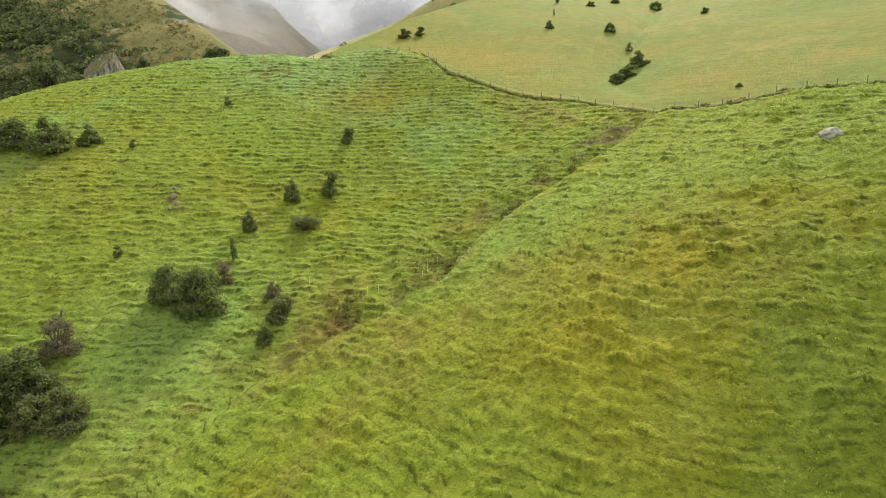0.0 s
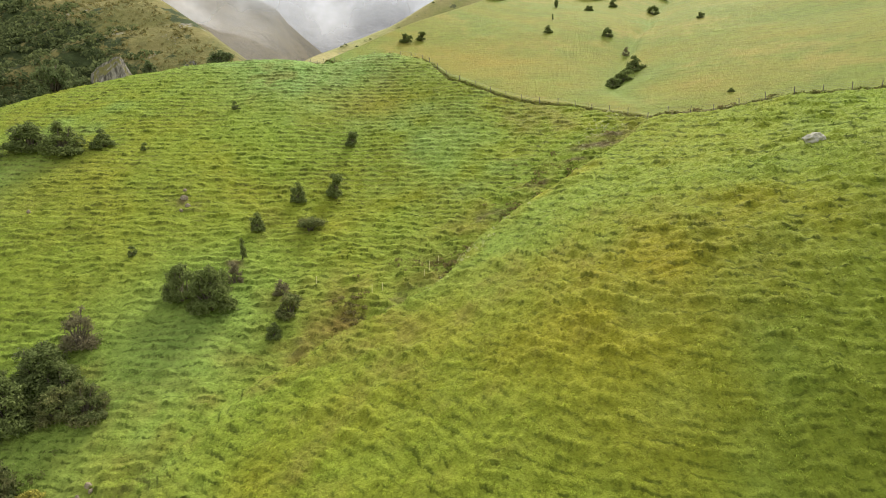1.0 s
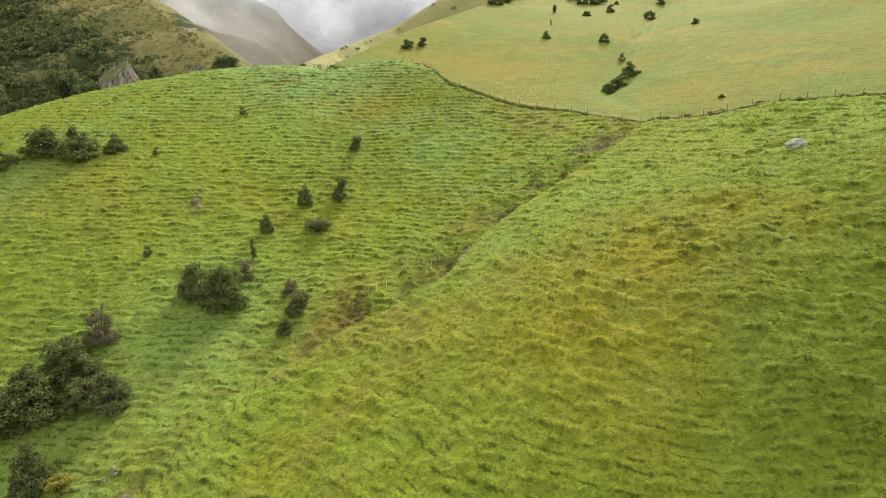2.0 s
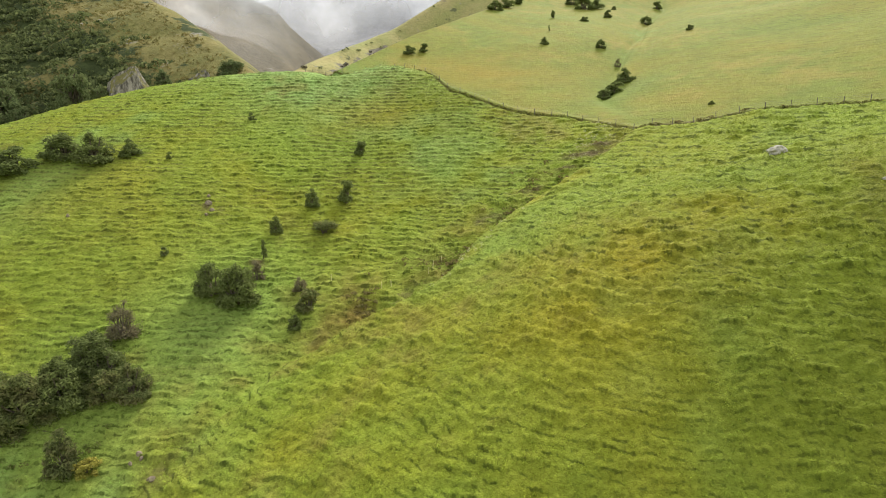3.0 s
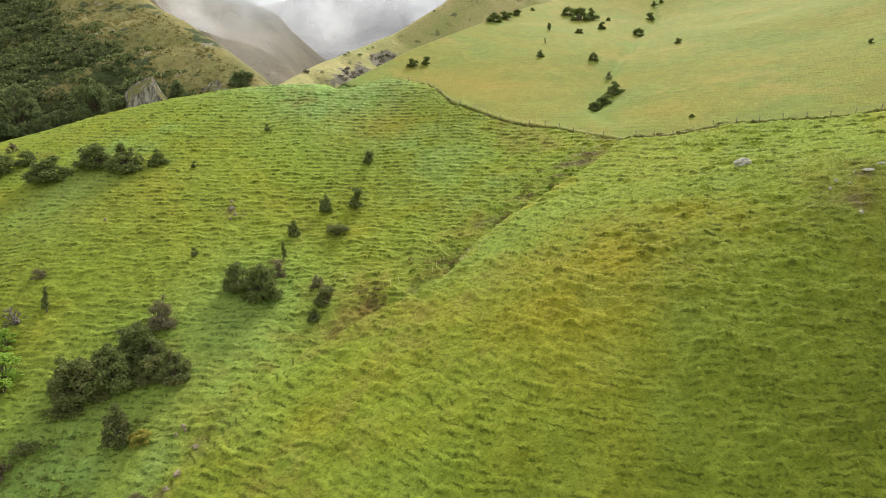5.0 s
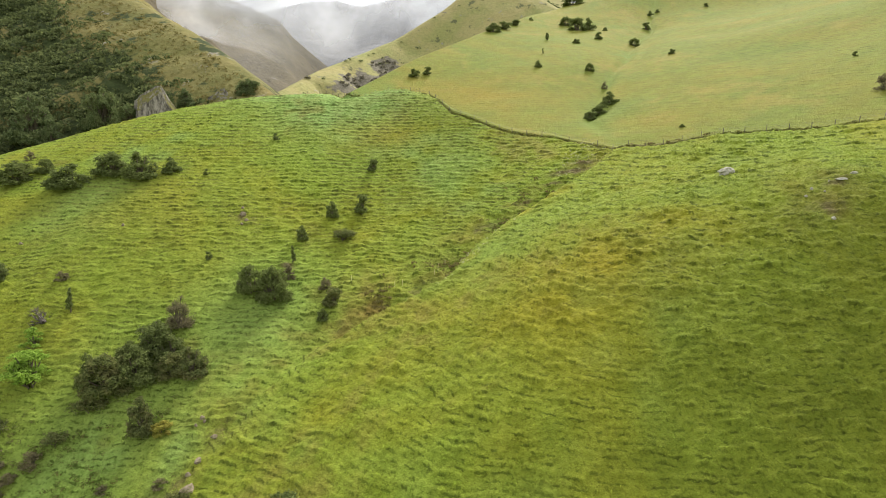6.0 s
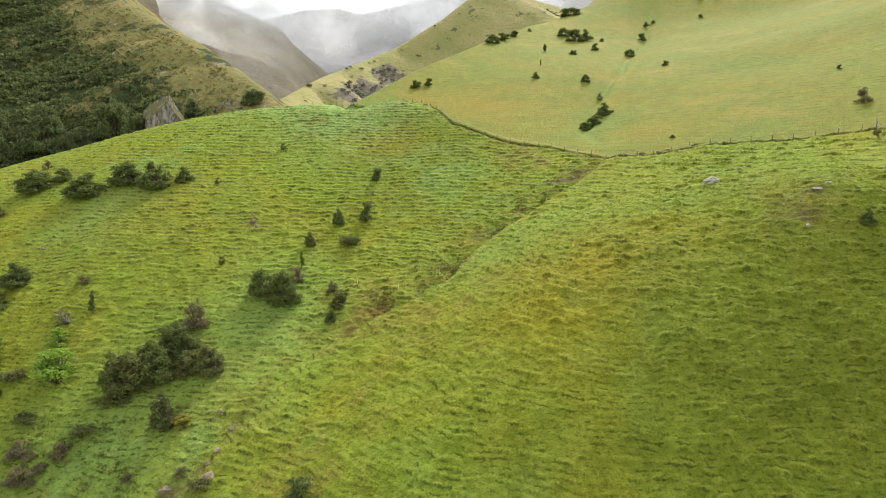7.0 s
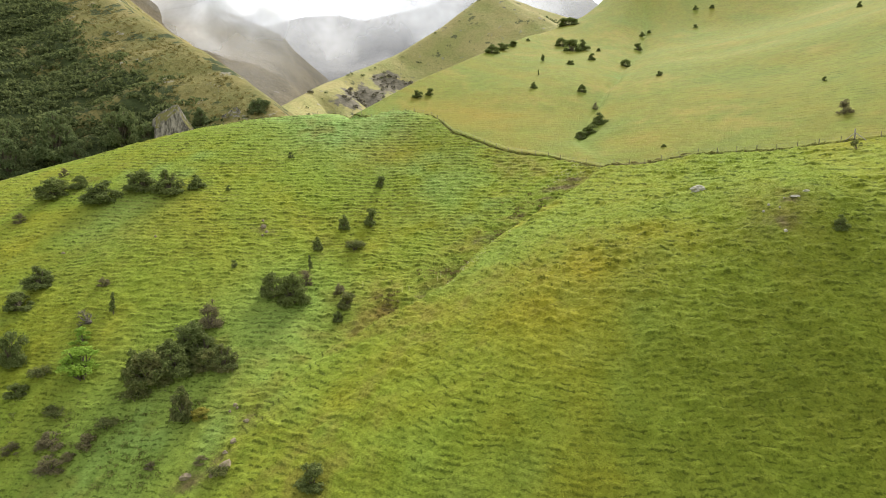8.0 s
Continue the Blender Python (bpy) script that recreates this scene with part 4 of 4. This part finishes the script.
FAR_SHRUBS = (
    ("dense", -9.7, 154.6, 3.7, 2.8),
    ("dense", -5.9, 157.3, 3.3, 2.5),
    ("dense", 28.4, 164.6, 2.9, 2.1),
    ("dense", 43.7, 161.3, 3.3, 3.0),
    ("twiggy", 44.9, 148.0, 2.2, 2.3),
    ("dense", 41.9, 130.8, 5.2, 3.3),
    ("dense", 37.9, 124.9, 5.8, 3.1),
    ("dense", 34.7, 121.7, 4.0, 2.3),
    ("dense", 48.4, 99.2, 1.4, 1.0),
    ("dense", 71.3, 168.6, 2.3, 2.0),
    ("dense", 94.6, 117.0, 1.9, 1.6),
    ("twiggy", 82.9, 90.6, 3.8, 3.2),
    ("dense", 73.4, 213.7, 5.1, 3.9),
    ("dense", 90.5, 252.4, 4.4, 3.7),
    ("dense", 99.9, 276.1, 3.5, 2.5),
    ("dense", 104.8, 280.2, 2.6, 1.7),
    ("dense", 48.6, 204.5, 3.6, 1.8),
)
UPPER_SHRUBS = (
    ("sapling", 38.4, 208.2, 2.2, 2.9),
    ("sapling", 32.7, 182.1, 0.9, 2.2),
    ("dense", 53.9, 250.9, 6.8, 4.8),
    ("dense", 56.8, 240.2, 9.3, 6.0),
    ("dense", 62.3, 243.3, 6.7, 5.2),
    ("dense", 60.0, 216.7, 3.5, 3.4),
    ("dense", 69.0, 241.2, 2.5, 1.7),
    ("dense", 18.6, 220.2, 7.5, 3.8),
    ("dense", 24.2, 230.1, 6.8, 3.6),
    ("dense", 29.9, 241.2, 6.0, 2.3),
    ("dense", 38.8, 255.2, 2.6, 1.4),
    ("dense", 68.8, 307.0, 13.7, 5.2),
    ("dense", 127.7, 278.0, 2.7, 2.0),
    ("dense", 136.7, 301.3, 3.2, 2.5),
    ("dense", 171.1, 219.3, 2.4, 2.9),
    ("dense", 145.4, 300.6, 2.9, 2.1),
)

for number, row in enumerate(HILLSIDE_SHRUBS):
    plant(*row, number, "shrubs on the hillside")
for number, row in enumerate(GULLY_SHRUBS):
    plant(*row, number + 1, "shrubs beside the gully")
for number, row in enumerate(THICKET):
    plant(*row, number + 2, "thicket below the hillside")
for number, row in enumerate(FAR_SHRUBS):
    plant(*row, number, "shrubs on the far pasture")
for number, row in enumerate(UPPER_SHRUBS):
    plant(*row, number + 1, "shrubs on the far pasture")
plant("dense", 53.8, 45.7, 2.4, 2.3, 5, "shrubs on the near spur")
plant("low", 70.2, 67.7, 1.9, 0.9, 4, "shrubs on the near spur")

# ---- trees and bluffs at the foot of the scrub hill ----
VALLEY_TREES = ((-117, 180, 14, 13, 16), (-137, 173, 9, 15, 16), (-147, 163, 2, 13, 13), (-71, 193, 27, 10, 7), (-158, 178, 8, 13, 15), (-128, 170, 8, 9, 9),
                (-107, 177, 15, 8, 9), (-91, 186, 23, 7, 6), (-168, 168, 2, 13, 13))
for number, (x, y, z, w, h) in enumerate(VALLEY_TREES):
    tree = plant("wood", x, y, w * 1.12, h * 1.1, number, "trees at the foot of the scrub hill")
    tree.location.z = z


def boulder(name, label, x, y, w, d, h, mat, seed, z=None, turn=0.0, category="rock", group="", sink=0.25, crag=0.0, taper=0.0, faces=()):
    """A weathered rock: a faceted lump with ledges, sunk into the turf."""
    bm = bmesh.new()
    chance = random.Random(seed)
    cuts = [(Vector(f[:3]).normalized(), f[3]) for f in faces] or [(Vector((chance.gauss(0, 1), chance.gauss(0, 1), chance.uniform(-0.2, 1))).normalized(), chance.uniform(0.7, 0.95)) for _ in range(6)]
    bmesh.ops.create_icosphere(bm, subdivisions=5 if crag else 4 if w > 2 else 3, radius=1.0)
    for v in bm.verts:
        p = v.co.copy()
        n1 = noise.noise(p * 1.3 + Vector((seed * 3.1, 0, 0)))
        n2 = noise.noise(p * 3.1 + Vector((0, seed * 1.7, 0)))
        ledge = math.sin(p.z * 7 + 2 * n1) * 0.05
        split = abs(noise.noise(Vector((p.x * 4, p.y * 4, p.z * 1.2)) + Vector((0, 0, seed * 2.3))))
        v.co = p * (1 + 0.32 * n1 + 0.14 * n2 + ledge + crag * (0.25 - split))
        for flat, reach in cuts:                       # split along joints into flat faces
            over = v.co.dot(flat) - reach * (1 + 0.08 * n2)
            if over > 0:
                v.co -= flat * over * 0.9
        v.co.x, v.co.y = v.co.x * (1 - taper * max(p.z, 0)), v.co.y * (1 - taper * max(p.z, 0))
        v.co.x, v.co.y, v.co.z = v.co.x * w / 2, v.co.y * d / 2, max(v.co.z, -0.6) * h
    me = bpy.data.meshes.new(name)
    bm.to_mesh(me)
    bm.free()
    me.materials.append(mat)
    ob = new(name, me)
    ob.matrix_basis = pose(x, y, (float(surface(x, y)) if z is None else z) - sink * h * 0.3, 0, 0, turn)
    return tagged(ob, label, category, group)


boulder("rock_bluff", "pale jointed rock bluff with a tawny grass top", -97.6, 178, 19.5, 13, 13.5, CRAG, 8, z=21.6, turn=8, crag=0.3, taper=0.1,
        faces=((0.8, -0.25, 0.55, 0.5), (0.1, -1, 0.22, 0.45), (-0.95, -0.3, 0.15, 0.62), (-0.45, -0.4, 0.8, 0.46), (0.5, -0.9, 0.3, 0.55), (0.2, 0.9, 0.5, 0.3)))
boulder("rock_bluff", "low grey rock bluff with a tawny grass top", -80, 190, 11, 8, 5.2, CRAG, 6, z=25.0, turn=-15, crag=0.12, taper=0.35)
boulder("boulder", "large lichened grey boulder lying in the pasture", 41.9, 64.6, 2.9, 1.9, 0.95, GREY_ROCK, 1, turn=25)
boulder("boulder", "flat pale rock outcrop breaking through the turf", 51.6, 52.9, 2.2, 0.9, 0.2, GREY_ROCK, 2, turn=10, sink=2.4)
SMALL_ROCKS = ((53.4, 53.6, 1.2, 0.3), (50.0, 53.3, 0.5, 0.25), (47.3, 52.6, 0.5, 0.3), (46.2, 51.8, 0.4, 0.2), (48.4, 51.6, 0.35, 0.2), (47.0, 47.2, 0.8, 0.25), (40.3, 63.6, 0.5, 0.3),
               (-37.4, 81.8, 1.3, 0.4), (-36.4, 80.6, 0.9, 0.35), (-38.0, 83.6, 0.8, 0.3), (-36.9, 79.4, 0.7, 0.3))
for number, (x, y, w, h) in enumerate(SMALL_ROCKS):
    boulder("stone", "small pale grey stone half sunk in turf", x, y, w, w * 0.7, h, GREY_ROCK if number < 7 else BROWN_ROCK, number + 11, turn=number * 50, group="stones in the pasture")
TRACK_ROCKS = ((-30.5, 43.7, 0.7, 0.3), (-30.1, 43.3, 0.5, 0.25), (-31.0, 42.8, 0.5, 0.22), (-28.2, 41.2, 0.9, 0.35), (-29.0, 38.4, 1.3, 0.4), (-29.6, 36.9, 0.8, 0.3), (-28.7, 34.8, 1.9, 0.6), (-30.2, 33.9, 1.1, 0.4),
               (-33.9, 34.9, 1.5, 0.45), (-57.1, 77.7, 0.6, 0.35), (-73.8, 75.5, 0.8, 0.4))
for number, (x, y, w, h) in enumerate(TRACK_ROCKS):
    boulder("stone", "brown-grey stone beside the worn stock track", x, y, w, w * 0.75, h, BROWN_ROCK, number + 31, turn=number * 70, group="stones by the stock track")


# ---- fence ----
def post_mesh(name, radius, tall, mat, sides=7):
    v, f = tubes([[(0, 0, -0.4, radius * 1.05), (0.01, 0, tall * 0.5, radius), (0, 0.01, tall, radius * 0.93), (0, 0.01, tall + 0.02, 0.01)]], sides)
    return mesh_of(name, v, f, mat, smooth=False)


def wire_mesh(points, lift):
    v, f = tubes([[(px, py, pz + lift, 0.006) for px, py, pz in points]], 3)
    return mesh_of("wire", v, f, STEEL)


def build_fence(name, label, line, gap):
    """Posts a stride apart along a line, and five wires strung between them."""
    fence = thing(name, label, "fence", at=(0, 0, 0))
    line = np.array(line, float)
    run = np.concatenate([[0], np.cumsum(np.hypot(*np.diff(line, axis=0).T))])
    rng = np.random.default_rng(5)
    wood = [post_mesh("post", r, t, POST_WOOD) for r, t in ((0.05, 1.1), (0.045, 1.2), (0.06, 1.05))]
    tops = []
    for k, s in enumerate(np.arange(0, run[-1], gap)):
        px, py = float(np.interp(s, run, line[:, 0])), float(np.interp(s, run, line[:, 1]))
        pz = float(surface(px, py))
        post = part("post", wood[k % 3], fence)
        post.matrix_basis = pose(px, py, pz, rng.normal(0, 4), rng.normal(0, 4), rng.uniform(0, 360))
        tops.append((px, py, pz))
    for lift in (0.2, 0.42, 0.64, 0.86, 1.08):
        part("wire", wire_mesh(tops, lift), fence)
    return fence


FENCE_LINE = [(x, float(np.interp(x, FENCE_X, FENCE_Y))) for x in (-60, -45, -36, -27, -20, -12, -5, -2, 1, 8, 14, 22.5, 27.5, 35, 40, 45, 50, 64, 72.6)]
build_fence("fence", "weathered post and wire fence along the hill crest", FENCE_LINE, 3.4)
build_fence("fence", "weathered post and wire fence running downhill", [(72.6, 72), (80, 68.6), (88, 65.5), (104, 60)], 4.0)
strainer = thing("strainer_post", "stout pale timber corner post with a diagonal stay", "fence post")
sx, sy, sz = 72.7, 72.1, float(surface(72.7, 72.1))
strainer.location = (sx, sy, sz)
part("post", post_mesh("post", 0.14, 1.75, PALE_WOOD, 9), strainer)
for dx, dy in ((-1.7, 0.5), (1.1, -1.4)):
    v, f = tubes([[(0, 0, 1.1, 0.06), (dx, dy, float(surface(sx + dx, sy + dy)) - sz, 0.07)]], 6)
    part("stay", mesh_of("stay", v, f, PALE_WOOD, smooth=False), strainer)

STAKES = ((-0.7, 68.5), (-1.8, 66.9), (-2.4, 65.9), (-7.3, 65.4), (-8.5, 64.8), (-15.7, 67.9))
stake_mesh = post_mesh("stake", 0.035, 0.95, STAKE_YELLOW, 5)
for number, (x, y) in enumerate(STAKES):
    stake = new("marker_stake", stake_mesh)
    stake.matrix_basis = pose(x, y, float(surface(x, y)) - 0.02, 4 * (number % 3) - 3, 3 * (number % 2), 30 * number)
    tagged(stake, "thin faded yellow marker stake beside the gully", "stake", "marker stakes in the gully")


# ---- scrub ----
def scrub(name, label, places, sizes, cards, leaf_size, leaf, seed):
    """Many small bushes, too many to count, in one mesh."""
    rng = np.random.default_rng(seed)
    n = len(places)
    d = rng.normal(0, 1, (n, cards, 3))
    d /= np.linalg.norm(d, axis=2)[:, :, None]
    d[:, :, 2] = np.abs(d[:, :, 2])
    lump = (0.75 + 0.35 * rng.uniform(size=(n, cards, 1)))
    c = places[:, None, :] + d * lump * sizes[:, None, :]
    v, f = leaf_cards(rng, c.reshape(-1, 3), d.reshape(-1, 3), 1.0, 1.3)
    v = v.reshape(-1, 4, 3)
    mid = v.mean(1, keepdims=True)
    v = mid + (v - mid) * np.repeat(leaf_size * sizes[:, 0], cards)[:, None, None]
    return tagged(new(name, mesh_of(name, v.reshape(-1, 3), f, leaf, smooth=False)), label, "scrub", kind="stuff")


def scrub_on(hill, seed, tries, wanted):
    """Random points of a hill's surface where wanted(x, y) beats chance."""
    rng = np.random.default_rng(seed)
    co = np.empty(len(hill.data.vertices) * 3, np.float32)
    hill.data.vertices.foreach_get("co", co)
    p = co.reshape(-1, 3)[rng.integers(0, len(co) // 3, tries)].astype(float)
    p[:, :2] += rng.uniform(-1.5, 1.5, (tries, 2))
    return p[wanted(p[:, 0], p[:, 1]) > rng.uniform(0, 1, tries)], rng


def near_scrub(x, y):
    """Only the face towards the valley."""
    across, along = (x + 62) * -0.73 + (y - 190) * -0.68, (x + 62) * -0.68 + (y - 190) * 0.73
    return left_cover(x, y) * (across > 4) * (across < 130) * (along < 330) * (along > -60)


spots, rng = scrub_on(bpy.data.objects["scrub_hill"], 151, 74000, near_scrub)
big = rng.uniform(0.8, 2.5, (len(spots), 1)) * np.array([[1, 1, 0.8]])
scrub("hill_scrub", "dark green native scrub covering the steep hillside", spots, big, 17, 0.29, LEAF_WOOD, 152)


def tan_cover(x, y):
    return np.clip(1.5 * rough(x, y, 70, 161) + 0.6 * rough(x, y, 25, 162) - 0.8, 0.012, 1) * (y < 1150)


spots, rng = scrub_on(bpy.data.objects["tussock_hill"], 171, 26000, tan_cover)
big = rng.uniform(1.2, 3.4, (len(spots), 1)) * np.array([[1, 1, 0.7]])
scrub("hill_scrub", "scattered dark scrub patches on the tussock hill", spots, big, 14, 0.38, LEAF_WOOD, 172)

spots, rng = scrub_on(bpy.data.objects["tussock_hill"], 175, 30000, lambda x, y: np.clip(bluff_cover(x, y) - 0.35, 0, 0.5) * (y < 960))
big = rng.uniform(1.5, 4.0, (len(spots), 1)) * np.array([[1, 0.8, 0.75]])
ledges = scrub("crag", "broken grey-brown rock ledges across the tussock hill", spots, big, 12, 0.62, stone("weathered_ledge_rock", (0.13, 0.118, 0.088), (0.33, 0.30, 0.23), (0.16, 0.15, 0.06)), 176)
tagged(ledges, "broken grey-brown rock ledges across the tussock hill", "rock", kind="stuff")


def open_hill(x, y):
    """The bare face above the scrub."""
    across = (x + 62) * -0.73 + (y - 190) * -0.68
    return 0.8 * (left_cover(x, y) < 0.4) * (across > 2) * (across < 90) * (y < 430)


# tussock clumps on the open part of the scrub hill
spots, rng = scrub_on(bpy.data.objects["scrub_hill"], 155, 60000, open_hill)
big = rng.uniform(0.4, 1.0, (len(spots), 1)) * np.array([[1, 1, 0.8]])
LEAF_TUSSOCK = leaves("tawny_tussock", (0.13, 0.12, 0.04), (0.27, 0.22, 0.085), (0.10, 0.11, 0.035))
scrub("tussock", "tawny tussock clumps on the open hillside", spots, big, 8, 0.42, LEAF_TUSSOCK, 156)

# rank brown growth in the gully bed and along the dip in the fence
rng = np.random.default_rng(181)
lip = np.array(LIP[7:19], float)
pick = rng.uniform(0, len(lip) - 1.001, 5200)
k, u = pick.astype(int), (pick % 1)[:, None]
along = lip[k + 1] - lip[k]
back = np.stack([-along[:, 1], along[:, 0]], -1) / np.hypot(along[:, 0], along[:, 1])[:, None]
gx, gy = (lip[k] + along * u + back * (0.6 + rng.gamma(1.7, 1.7, 5200))[:, None]).T
fx = rng.uniform(31, 50, 420)
gx, gy = np.concatenate([gx, fx]), np.concatenate([gy, np.interp(fx, FENCE_X, FENCE_Y) + rng.uniform(0.2, 2.2, 420)])
ok = (0.9 * rough(gx, gy * 1.6, 2.6, 182) + 0.5 * rough(gx, gy, 9, 183) + 0.1) > rng.uniform(0.3, 1.7, len(gx))
gx, gy = gx[ok], gy[ok]
places = np.stack([gx, gy, surface(gx, gy)], -1)
big = rng.uniform(0.12, 0.32, (len(gx), 1)) * np.array([[1, 1, 0.6]])
LEAF_RANK = leaves("rank_brown_herbage", (0.12, 0.105, 0.04), (0.26, 0.21, 0.08), (0.15, 0.17, 0.045))
scrub("rank_herbage", "rank brown and dull green growth in the gully", places, big, 12, 0.5, LEAF_RANK, 184)

# long grass left standing under the fence
fx = rng.uniform(-36, 74, 800)
fy = np.interp(fx, FENCE_X, FENCE_Y) + rng.normal(-0.1, 0.12, 800)
places = np.stack([fx, fy, surface(fx, fy)], -1)
big = rng.uniform(0.1, 0.25, (800, 1)) * np.array([[1, 0.8, 0.9]])
LEAF_LONG = leaves("long_dull_grass", (0.09, 0.10, 0.03), (0.19, 0.19, 0.06), (0.16, 0.13, 0.05))
scrub("long_grass", "long dull grass standing under the fence wires", places, big, 10, 0.5, LEAF_LONG, 206)

# rough grey-green growth on the broken ground below the thicket
rx, ry = rng.uniform(-64, -30, 2200), rng.uniform(27, 47, 2200)
ok = (0.7 * rough(rx, ry, 4.5, 202) + 0.5 * rough(rx, ry, 11, 203)) > rng.uniform(-0.05, 0.9, len(rx))
ok &= gully_off(rx, ry) < -0.5
rx, ry = rx[ok], ry[ok]
places = np.stack([rx, ry, surface(rx, ry)], -1)
big = rng.uniform(0.12, 0.38, (len(rx), 1)) * np.array([[1, 1, 0.7]])
LEAF_ROUGH = leaves("rough_grey_green_growth", (0.10, 0.12, 0.03), (0.21, 0.24, 0.075), (0.2, 0.17, 0.06))
scrub("rough_growth", "rough grey-green weeds on broken ground", places, big, 18, 0.34, LEAF_ROUGH, 204)

# pale seed heads and thistles about the head of the gully and along its brow
wx = np.concatenate([rng.normal(26, 3.0, 60), rng.normal(4, 3.0, 26)])
wy = np.concatenate([93 + 0.75 * (wx[:60] - 26) + rng.normal(0, 1.6, 60), 65.6 + 0.95 * (wx[60:] - 4) + rng.normal(0, 0.8, 26)])
ok = beyond_fence(wx, wy) < -1
wx, wy = wx[ok], wy[ok]
places = np.stack([wx, wy, surface(wx, wy) + 0.15], -1)
big = rng.uniform(0.06, 0.13, (len(wx), 1)) * np.array([[1, 1, 1.3]])
LEAF_PALE = leaves("pale_seed_heads", (0.4, 0.4, 0.2), (0.62, 0.6, 0.36), (0.3, 0.38, 0.12))
scrub("pale_weeds", "pale seed heads and thistles in the gully", places, big, 12, 0.6, LEAF_PALE, 208)
